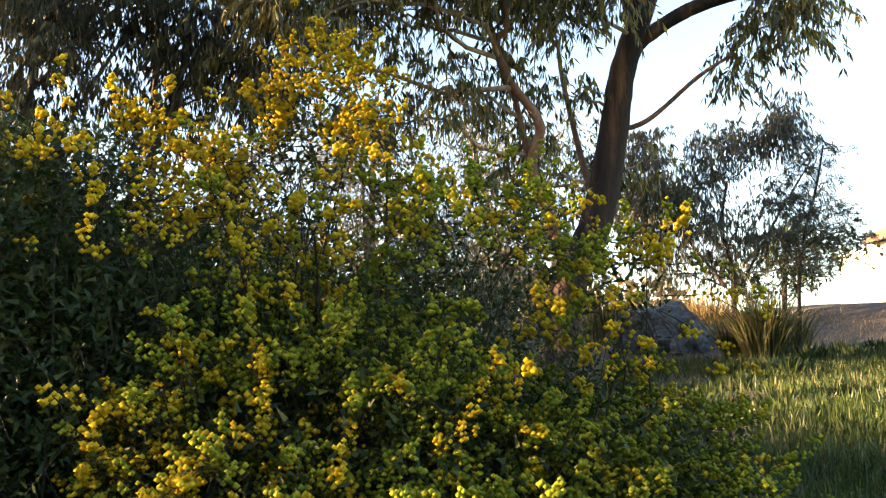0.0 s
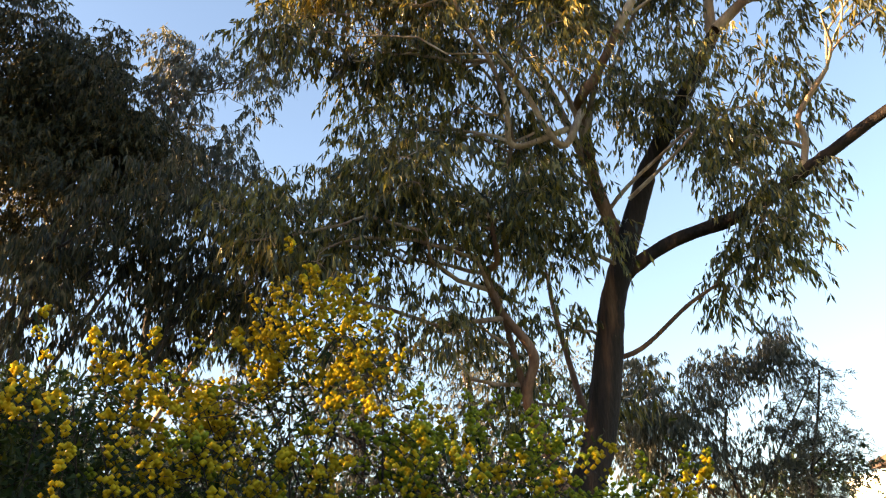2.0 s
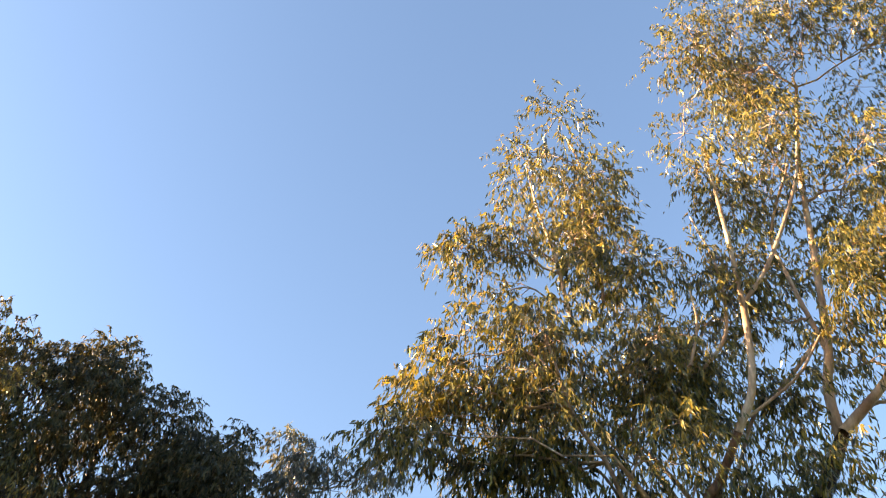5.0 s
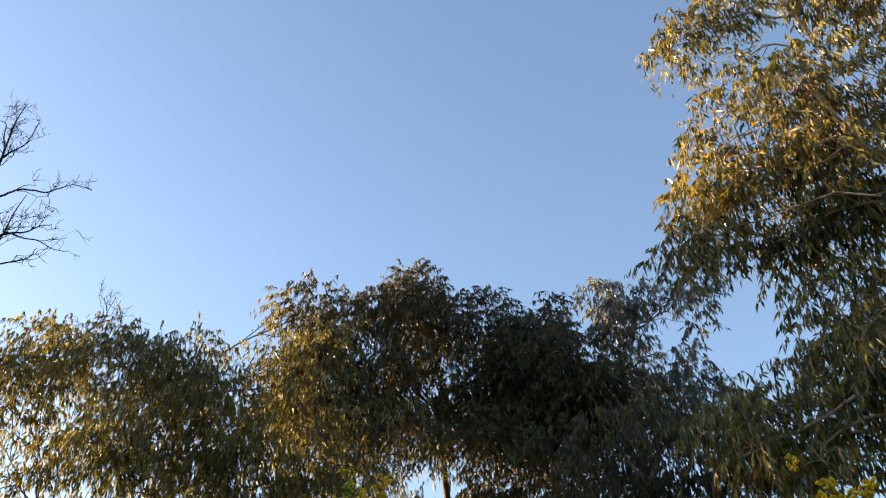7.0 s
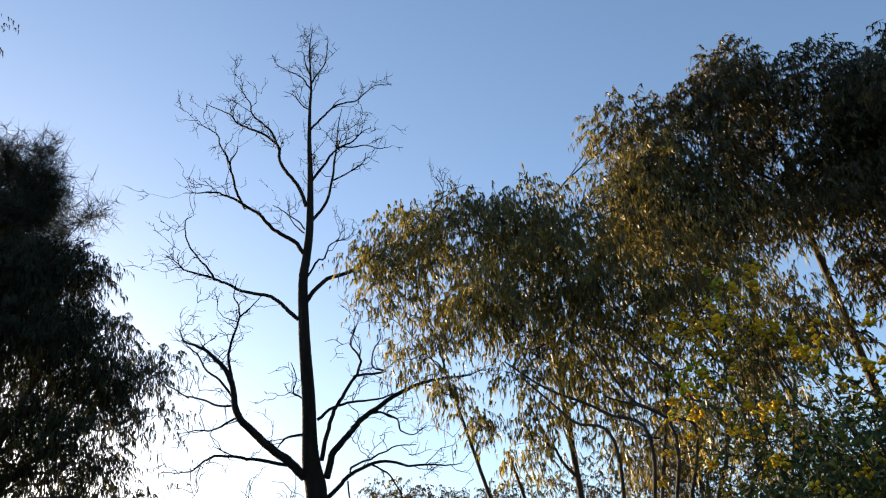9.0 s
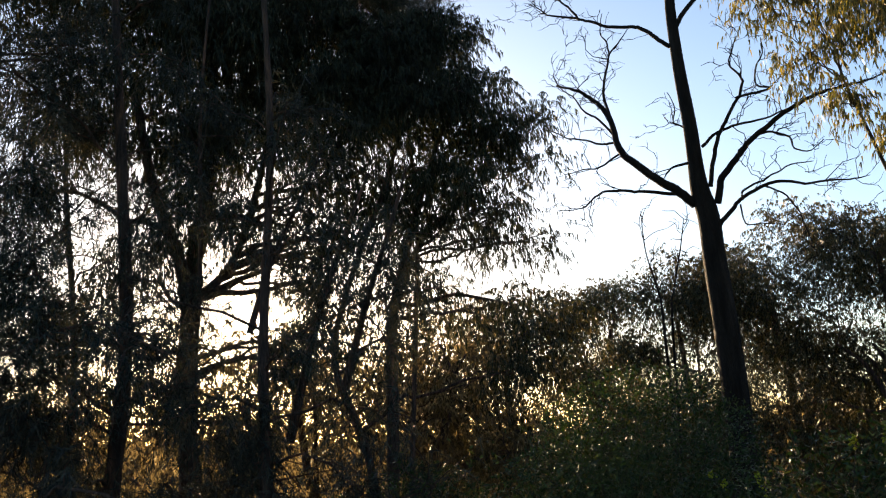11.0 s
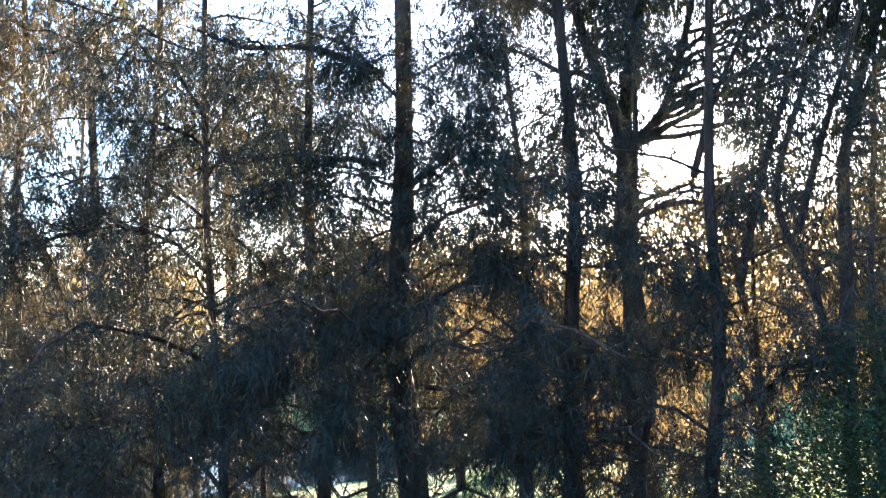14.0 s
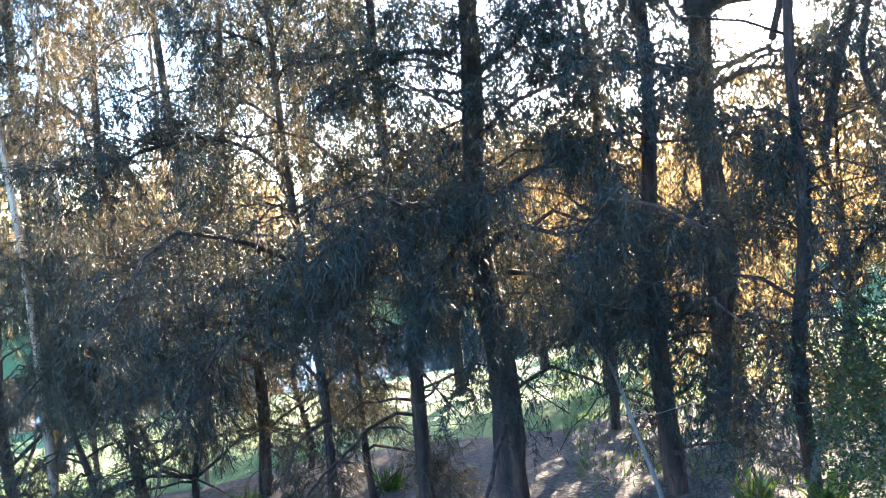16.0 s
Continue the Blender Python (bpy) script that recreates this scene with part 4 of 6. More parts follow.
def dead_tree():
    """A bare tree whose limbs spread across one upright plane and lean out of it on both sides."""
    rng = np.random.default_rng(21)
    turn = radians(70.4)
    across, away = np.array([math.cos(turn), math.sin(turn), 0]), np.array([-math.sin(turn), math.cos(turn), 0])
    foot = away * 14.0
    base = on_ground(foot[0], foot[1])
    tree = thing("dead_tree", base, "tall bare dead tree, trunk and crooked branches in silhouette", "tree")
    up = np.array([0, 0, 1.0])
    rise = [(0.16, base[2] - 0.3), (0.17, 2.6), (0.12, 4.31), (0.11, 5.06), (0.02, 5.64), (0.0, 6.65), (-0.06, 7.72), (-0.08, 8.86), (-0.02, 9.34), (0.05, 9.95),
            (0.07, 10.59), (0.08, 11.25), (0.07, 12.07), (0.09, 12.93), (0.12, 13.38), (0.11, 13.99), (0.11, 14.62), (0.17, 15.1)]
    line = fine([foot + across * u + up * z for u, z in rise], 4)
    r = np.interp(line[:, 2], [base[2], 4.2, 5.2, 6.0, 8.0, 10.0, 13.0, 15.1], [0.23, 0.185, 0.175, 0.125, 0.10, 0.075, 0.03, 0.008])
    g = Geo()
    tubes(g, line[None], r[None], 12)
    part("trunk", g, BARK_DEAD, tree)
    lines = []

    def grow(r0, lean, *way):
        ln = fine([foot + across * u + up * z + away * lean * abs(u - way[0][0]) for u, z in way], 4)
        rough = np.cumsum(rng.normal(0, 0.008, ln.shape), axis=0)
        ln = ln + rough - rough[:1]
        g = Geo()
        rad = 0.76 * r0 * np.linspace(1, 0.0, len(ln)) ** 0.8 + 0.006
        tubes(g, ln[None], rad[None], 7)
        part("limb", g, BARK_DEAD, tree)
        lines.append((ln, rad))

    grow(0.1, -.25, (-0.07, 5.31), (-0.29, 5.53), (-0.56, 5.7), (-0.88, 5.99), (-1.11, 6.23), (-1.2, 6.48), (-1.24, 6.78), (-1.35, 7.03), (-1.52, 7.24), (-1.66, 7.39), (-1.84, 7.49), (-2.03, 7.59), (-2.13, 7.8))
    grow(0.03, .2, (-1.24, 6.89), (-1.31, 7.16), (-1.36, 7.54), (-1.28, 7.91), (-1.19, 8.19), (-1.21, 8.47), (-1.27, 8.71), (-1.2, 9.06))
    grow(0.014, .2, (-1.19, 8.22), (-0.99, 8.42), (-0.77, 8.69))
    grow(0.022, -.3, (-1.27, 6.73), (-1.5, 7.03), (-1.69, 7.18), (-1.83, 7.44), (-1.97, 7.54), (-2.12, 7.69))
    grow(0.02, .3, (-1.27, 6.58), (-1.52, 6.59), (-1.83, 6.75), (-2.13, 6.83), (-2.4, 7.03), (-2.56, 7.17))
    grow(0.018, -.2, (-1.18, 6.37), (-1.41, 6.22), (-1.65, 6.12), (-1.88, 6.1), (-2.15, 6.07))
    grow(0.035, .35, (-0.25, 5.5), (-0.68, 5.63), (-0.97, 5.7), (-1.27, 5.78), (-1.57, 5.83), (-1.77, 5.79), (-1.93, 5.69), (-2.13, 5.64), (-2.5, 5.68))
    grow(0.045, .3, (-0.17, 8.15), (-0.37, 8.39), (-0.57, 8.6), (-0.78, 8.74), (-1.21, 8.88), (-1.54, 9.11), (-1.76, 9.24), (-2.1, 9.39), (-2.33, 9.52), (-2.5, 9.72), (-2.68, 9.89))
    grow(0.022, .2, (-1.65, 8.96), (-1.76, 9.16), (-1.92, 9.37), (-2.08, 9.58), (-2.25, 9.91), (-2.29, 10.23), (-2.2, 10.31))
    grow(0.05, -.3, (-0.06, 9.49), (-0.2, 9.69), (-0.51, 9.84), (-0.72, 9.98), (-0.92, 10.17), (-1.13, 10.27), (-1.33, 10.39), (-1.54, 10.47), (-1.69, 10.49), (-1.94, 10.39), (-2.21, 10.33))
    grow(0.028, -.2, (-1.15, 10.48), (-1.26, 10.72), (-1.36, 11.01), (-1.47, 11.37), (-1.55, 11.63), (-1.68, 11.89), (-1.74, 12.09), (-1.9, 12.22), (-2.12, 12.31))
    grow(0.012, -.2, (-1.49, 11.54), (-1.35, 11.79), (-1.32, 11.95))
    grow(0.045, .25, (-0.01, 10.54), (-0.15, 10.95), (-0.36, 11.33), (-0.52, 11.71), (-0.56, 12.07), (-0.79, 12.34), (-1.08, 12.56), (-1.38, 12.77), (-1.56, 13.04), (-1.8, 13.25), (-2.05, 13.47))
    grow(0.024, .4, (-0.54, 11.9), (-0.67, 12.3), (-0.84, 12.57), (-1.07, 12.88), (-1.13, 13.19), (-1.25, 13.46), (-1.37, 13.82))
    grow(0.014, .3, (0.09, 12.9), (-0.06, 13.05), (-0.23, 13.33), (-0.43, 13.46))
    grow(0.016, -.3, (0.11, 13.42), (-0.03, 13.65), (-0.26, 13.79), (-0.54, 13.93))
    grow(0.014, .3, (0.13, 13.71), (-0.01, 14.19), (-0.05, 14.52), (-0.21, 14.57))
    grow(0.016, -.2, (0.12, 13.57), (0.24, 13.81), (0.42, 14.15), (0.5, 14.61), (0.49, 14.85))
    grow(0.035, .3, (0.05, 10.11), (0.33, 10.62), (0.48, 11.17), (0.57, 11.74), (0.61, 12.02), (0.68, 12.61), (0.77, 13.07))
    grow(0.015, .2, (0.53, 11.14), (0.83, 11.38), (1.13, 11.65), (1.22, 11.96))
    grow(0.03, -.3, (0.09, 11.09), (0.27, 11.4), (0.45, 11.69), (0.63, 11.85), (0.92, 11.98), (1.11, 12.2), (1.29, 12.29))
    grow(0.014, -.3, (0.64, 11.94), (0.92, 11.89), (1.14, 11.87), (1.36, 11.74), (1.64, 11.76))
    grow(0.024, .3, (0.07, 12.33), (0.28, 12.68), (0.46, 12.93), (0.72, 13.17), (1.03, 13.33), (1.23, 13.6), (1.44, 13.88), (1.83, 14.03))
    grow(0.05, .25, (-0.03, 8.48), (0.18, 8.81), (0.45, 9.01), (0.9, 9.22), (1.31, 9.62), (1.67, 9.87), (2.05, 10.2), (2.3, 10.35), (2.59, 10.85), (2.77, 11.28), (2.63, 11.62))
    grow(0.02, -.3, (-0.0, 9.0), (0.15, 9.3), (0.26, 9.34), (0.38, 9.61), (0.6, 9.66), (0.79, 9.76))
    grow(0.075, -.2, (0.28, 5.29), (0.38, 5.66), (0.54, 5.89), (0.7, 6.06), (0.9, 6.24), (1.21, 6.45), (1.52, 6.61), (1.77, 6.73), (2.02, 6.78), (2.3, 6.78), (2.69, 6.81), (2.98, 6.87))
    grow(0.045, .3, (0.2, 5.58), (0.31, 6.03), (0.37, 6.23), (0.49, 6.54), (0.66, 6.86), (0.78, 7.08), (0.85, 7.32), (0.76, 7.46), (0.62, 7.67), (0.69, 7.9), (0.78, 8.14))
    grow(0.024, .3, (0.77, 7.02), (0.98, 7.06), (1.29, 7.13), (1.09, 7.19), (1.12, 7.52), (1.25, 7.75), (1.22, 8.03))
    grow(0.03, .4, (0.15, 6.28), (0.44, 6.5), (0.75, 6.63), (1.17, 6.71), (1.49, 6.84), (1.72, 6.97))
    grow(0.024, -.3, (0.7, 6.11), (1.01, 6.29), (1.25, 6.3), (1.52, 6.16), (1.59, 5.95), (1.81, 5.86), (2.01, 5.98))
    grow(0.045, .3, (0.26, 4.91), (0.49, 5.15), (0.64, 5.29), (0.95, 5.49), (1.26, 5.59), (1.65, 5.5), (2.06, 5.53), (2.42, 5.51), (2.69, 5.56))
    grow(0.022, .1, (0.66, 5.28), (0.7, 5.45), (0.95, 5.59), (1.25, 5.72), (1.56, 5.81), (1.85, 5.8))
    grow(0.012, .1, (0.62, 5.22), (0.66, 4.93), (0.94, 4.87), (1.26, 4.81))
    grow(0.014, .1, (1.03, 5.46), (1.31, 5.27), (1.47, 4.98), (1.53, 4.65), (1.55, 4.42))
    grow(0.03, .0, (-0.0, 6.02), (-0.27, 6.01), (-0.46, 5.97), (-0.56, 5.86))
    grow(0.014, .3, (-0.04, 10.02), (-0.18, 10.24), (-0.45, 10.54), (-0.61, 10.67))
    grow(0.012, -.3, (-0.04, 9.93), (-0.19, 10.04), (-0.34, 10.2), (-0.4, 10.55))
    grow(0.02, .3, (-0.05, 7.5), (0.05, 7.18), (0.08, 6.97))
    grow(0.016, .2, (0.07, 6.44), (-0.09, 6.67), (-0.23, 6.81), (-0.18, 7.1), (-0.25, 7.38))
    sticks = Geo()
    shoots = lines + [(line[len(line) * 2 // 5:], r[len(line) * 2 // 5:])]
    for level, (gap, ln0, k) in enumerate(((3.4, 0.6, 6), (0.45, 0.34, 5), (0.35, 0.2, 4))):
        a, b, rr = [], [], []
        for ln, r0 in shoots:
            n = len(ln)
            count = max(2, int(np.linalg.norm(np.diff(ln, axis=0), axis=1).sum() * gap)) if level == 0 else rng.integers(1, 4)
            for _ in range(count):
                i = rng.integers(max(1, n // 3), n)
                t = unit(ln[i] - ln[i - 1])
                w = unit(rng.normal(0, 0.75, 3) + t * 0.9 + [0, 0, 0.35])
                a.append(ln[i])
                b.append(ln[i] + w * ln0 * rng.uniform(0.35, 1.2))
                rr.append(min(0.009, r0[i] * 0.6) if level == 0 else (0.0065, 0.005)[level - 1])
        c = curves(np.array(a), np.array(b), k, rng, 0.04, 0.22)
        rad = np.array(rr)[:, None] * np.linspace(1, 0.5, k)[None]
        tubes(sticks, c, rad, 4)
        shoots = [(c[i], rad[i]) for i in range(len(c))]
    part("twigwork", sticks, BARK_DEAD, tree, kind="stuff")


dead_tree()


def dead_sapling():
    rng = np.random.default_rng(22)
    base = on_ground(-12.9, 3.75)
    tree = thing("dead_sapling", base, "thin leafless sapling beside the dead tree", "tree")
    stems = [([base, (-13.1, 3.85, 3.2), (-13.22, 3.86, 3.9), (-13.05, 3.68, 4.5), (-12.9, 3.62, 5.1)], 0.028),
             ([base, (-13.0, 3.95, 3.2), (-13.0, 4.05, 3.9), (-12.95, 4.2, 4.5), (-12.9, 4.3, 5.0)], 0.024)]
    shoots = Geo()
    for pts, r0 in stems:
        g, line = limb([(pts[0][0], pts[0][1], pts[0][2] - 0.1)] + pts[1:], r0, 0.006, 6)
        part("stem", g, BARK_DEAD, tree)
        i = rng.integers(len(line) // 2, len(line), 14)
        e = line[i] + unit(rng.normal(0, 0.6, (14, 3)) + [0, 0, 0.7]) * rng.uniform(0.2, 0.6, (14, 1))
        c = curves(line[i], e, 5, rng, 0.03, 0.2)
        tubes(shoots, c, np.broadcast_to(np.linspace(0.007, 0.004, 5), (14, 5)), 4)
    part("twigwork", shoots, BARK_DEAD, tree, kind="stuff")


dead_sapling()

# ---------------------------------------------------------------- she-oaks towards the sun


def at_bearing(bearing, distance):
    return on_ground(-math.sin(radians(bearing)) * distance, math.cos(radians(bearing)) * distance)


she_oak(at_bearing(118.9, 6.6), 8.6, "tall she-oak with a dark straight trunk and hanging needles", 31, 0.17, (-0.2, 0.0), 44, 0.1, 2.3, 34, 17,
        extra=[([(-5.72, -3.29, 3.57), (-5.26, -3.64, 3.72), (-4.80, -3.92, 3.65), (-4.44, -4.03, 3.70)], 0.035), ([(-5.71, -3.30, 2.85), (-5.37, -3.48, 2.87), (-4.99, -3.68, 2.69), (-4.61, -3.84, 2.44)], 0.03), ([(-5.82, -3.12, 1.71), (-5.87, -2.80, 1.88), (-5.90, -2.48, 1.99), (-5.89, -2.25, 2.09), (-5.86, -2.02, 2.09)], 0.028),
               ([(-5.85, -3.06, 1.12), (-5.78, -2.74, 1.09), (-5.75, -2.33, 0.86), (-5.68, -1.93, 0.83)], 0.026), ([(-5.71, -3.30, 2.16), (-5.35, -3.44, 1.94), (-4.92, -3.66, 1.58), (-4.54, -3.77, 1.05)], 0.028), ([(-5.75, -3.24, 1.54), (-5.33, -3.35, 1.22), (-4.94, -3.40, 0.78)], 0.022)],
        plumes=[(-4.5, -3.9, 0.8, 0.30), (-4.8, -3.8, 1.2, 0.25), (-4.9, -3.7, 1.5, 0.23), (-4.5, -3.9, 1.5, 0.20), (-5.3, -3.4, 1.4, 0.30), (-5.2, -3.4, 0.9, 0.25), (-5.4, -3.0, 2.7, 0.21), (-5.4, -3.0, 2.3, 0.21), (-5.2, -3.6, 1.9, 0.21), (-4.9, -3.7, 3.1, 0.25), (-4.6, -3.8, 3.5, 0.25), (-5.6, -2.8, 3.0, 0.24), (-5.7, -2.5, 3.0, 0.21), (-5.7, -2.4, 2.1, 0.17), (-5.4, -2.8, 0.8, 0.19), (-5.4, -3.1, 0.6, 0.23), (-4.4, -4.1, 1.1, 0.24), (-5.5, -3.3, 3.4, 0.24), (-5.2, -3.6, 3.7, 0.26), (-5.4, -3.0, 1.7, 0.19)] + [(-5.8, -2.5, 3.6, 0.24), (-5.3, -3.4, 3.7, 0.26), (-5.6, -2.9, 3.5, 0.26), (-5.8, -2.7, 3.2, 0.24), (-5.2, -3.3, 3.1, 0.26), (-5.9, -2.6, 3.9, 0.27), (-5.6, -3.0, 3.0, 0.21), (-6.0, -2.4, 2.9, 0.20), (-5.2, -3.4, 2.6, 0.25), (-5.7, -2.9, 2.4, 0.22), (-6.0, -2.6, 2.2, 0.20)]
        + [(-5.21, -3.28, 3.72, 0.3), (-5.46, -2.86, 3.81, 0.26), (-5.55, -2.68, 3.35, 0.26), (-5.21, -3.28, 3.22, 0.28), (-5.48, -2.81, 2.97, 0.22), (-5.61, -2.56, 2.84, 0.24), (-5.18, -3.33, 2.69, 0.26), (-5.67, -2.42, 3.69, 0.24), (-5.14, -3.38, 2.18, 0.3), (-5.52, -2.73, 2.37, 0.22), (-5.22, -3.26, 1.63, 0.3), (-5.22, -3.26, 1.05, 0.32), (-5.67, -2.43, 3.25, 0.2), (-5.77, -2.18, 2.73, 0.2)])
she_oak(at_bearing(124.6, 7.4), 7.6, "she-oak with a thin reddish trunk and hanging needles", 32, 0.09, (0.1, 0.1), 38, 0.14, 2.0, 30, 15,
        plumes=[(-5.9, -4.1, 2.9, 0.24), (-6.0, -4.0, 2.2, 0.24), (-6.2, -3.9, 3.4, 0.25), (-5.8, -4.3, 2.2, 0.22), (-5.5, -4.4, 2.1, 0.24), (-5.3, -4.8, 2.1, 0.24), (-5.8, -4.4, 2.7, 0.20), (-6.0, -4.0, 1.7, 0.24), (-5.7, -4.5, 1.7, 0.24)])
she_oak(at_bearing(107.4, 7.0), 8.0, "she-oak with a rough brown trunk and hanging needles", 33, 0.12, (0.0, -0.2), 38, 0.06, 1.8, 30, 15,
        plumes=[(-6.4, -2.3, 2.1, 0.27), (-6.3, -2.2, 1.5, 0.27), (-6.2, -2.2, 1.1, 0.35), (-6.4, -1.7, 0.5, 0.36), (-6.3, -2.1, 0.6, 0.27), (-6.5, -2.4, 2.8, 0.23), (-6.6, -1.9, 2.7, 0.23), (-6.3, -1.9, 0.1, 0.27), (-6.4, -1.6, 0.1, 0.27), (-6.6, -2.0, 3.3, 0.24)])
she_oak(at_bearing(98.7, 6.4), 7.4, "young she-oak with thin trunk against the sun", 34, 0.075, (0.0, 0.1), 32, 0.12, 1.4, 24, 14,
        extra=[([(-6.74, -0.83, 1.82), (-6.76, -0.63, 2.65), (-6.78, -0.39, 3.38), (-6.79, -0.16, 3.97)], 0.04), ([(-6.78, -0.4, 2.2), (-6.78, -0.21, 2.88), (-6.79, 0.02, 3.55), (-6.78, 0.16, 4.01)], 0.035), ([(-6.69, -1.12, 2.67), (-6.72, -0.95, 3.25), (-6.75, -0.69, 3.81), (-6.77, -0.53, 4.2)], 0.03), ([(-6.7, -1.1, 1.52), (-6.75, -0.72, 1.58), (-6.78, -0.22, 1.64)], 0.012), ([(-6.7, -1.11, 2.4), (-6.76, -0.59, 2.73), (-6.79, -0.04, 2.95), (-6.77, 0.54, 2.98)], 0.014)],
        plumes=[(-6.2, -1.3, 1.9, 0.23), (-6.2, -1.0, 1.9, 0.25), (-6.2, -1.0, 1.6, 0.21), (-6.2, -0.8, 0.9, 0.17), (-6.0, -1.4, 1.5, 0.17), (-6.3, -1.2, 3.5, 0.22), (-6.4, -0.8, 3.1, 0.18), (-6.4, -0.7, 2.5, 0.15), (-6.2, -1.2, 0.5, 0.26), (-6.2, -0.9, 0.4, 0.26), (-6.2, -0.6, 0.7, 0.19), (-6.1, -1.1, 0.2, 0.26), (-6.1, -0.6, 0.2, 0.25), (-6.1, -1.0, 1.9, 0.25), (-6.3, 0.0, 2.4, 0.15)])
she_oak(at_bearing(136.8, 9.6), 8.4, "she-oak with reddish trunk beside the track", 35, 0.09, (0.0, 0.2), 44, 0.06, 2.4, 30, 15, NEEDLE_SUNLIT,
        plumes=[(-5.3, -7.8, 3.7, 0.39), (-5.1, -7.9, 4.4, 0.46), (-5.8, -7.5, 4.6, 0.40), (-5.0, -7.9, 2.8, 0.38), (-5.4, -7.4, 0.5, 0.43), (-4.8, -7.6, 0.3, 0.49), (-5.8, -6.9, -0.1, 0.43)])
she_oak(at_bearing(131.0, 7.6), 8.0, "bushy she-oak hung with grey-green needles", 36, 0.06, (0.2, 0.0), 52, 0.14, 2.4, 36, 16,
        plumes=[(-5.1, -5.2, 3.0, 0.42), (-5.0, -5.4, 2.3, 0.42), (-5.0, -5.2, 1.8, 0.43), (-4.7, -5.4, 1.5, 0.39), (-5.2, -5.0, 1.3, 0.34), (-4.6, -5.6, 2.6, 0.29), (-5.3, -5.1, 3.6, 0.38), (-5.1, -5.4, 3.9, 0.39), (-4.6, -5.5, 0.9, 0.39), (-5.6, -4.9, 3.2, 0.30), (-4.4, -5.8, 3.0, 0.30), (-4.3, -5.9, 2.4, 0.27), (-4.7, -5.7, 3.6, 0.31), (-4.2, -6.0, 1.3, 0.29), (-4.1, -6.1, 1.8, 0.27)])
she_oak(at_bearing(144.0, 10.5), 8.6, "dense she-oak at the dark edge of the grove", 37, 0.10, (0.0, 0.0), 50, 0.04, 2.4, 30, 15, NEEDLE_SUNLIT)
she_oak(at_bearing(151.0, 10.8), 8.6, "dense she-oak at the dark edge of the grove", 38, 0.10, (0.0, 0.0), 50, 0.04, 2.4, 30, 15, NEEDLE_SUNLIT)
she_oak(at_bearing(112.5, 10.8), 9.5, "she-oak with dark open crown", 41, 0.08, (0.0, 0.0), 38, 0.2, 2.0, 26, 14)
she_oak(at_bearing(103.2, 8.8), 7.0, "thin open she-oak against the low sun", 42, 0.06, (0.0, 0.1), 32, 0.15, 1.6, 22, 14)
she_oak(at_bearing(90.6, 10.2), 8.3, "pointed she-oak with dense dark needles", 39, 0.05, (0.0, 0.0), 34, 0.76, 2.3, 64, 16, None, 0.22, 0.05, True)

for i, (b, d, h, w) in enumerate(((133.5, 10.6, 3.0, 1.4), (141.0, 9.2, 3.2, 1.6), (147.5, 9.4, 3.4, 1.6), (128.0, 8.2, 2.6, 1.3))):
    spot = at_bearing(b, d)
    she_oak(spot, spot[2] + h, "young feathery she-oak with needles down to the ground", 131 + i, 0.05, (0.1, 0.0), 20, 0.02, w, 24, 14, NEEDLE_SUNLIT)

for i, (b, d, r) in enumerate(((149.2, 9.6, 0.045), (146.6, 10.2, 0.035), (140.0, 11.4, 0.04))):
    x, y, z = at_bearing(b, d)
    gum_tree((x, y, z), [(x, y, z + 2.5), (x + 0.1, y, z + 5), (x, y + 0.1, z + 8)], [], [(x + 0.3, y, z + 6.0, 0.6), (x - 0.3, y, z + 6.8, 0.7), (x, y + 0.3, z + 7.8, 0.8), (x, y, z + 8.6, 0.6)],
             "pale slender gum sapling standing among the she-oaks", LEAF_GREY, 150 + i, (0.13, 0.025), 110, 18, BARK_SMOOTH, BARK_SMOOTH, (r, r * 0.4), 0.3, 1.5, bare=True, slim=True)

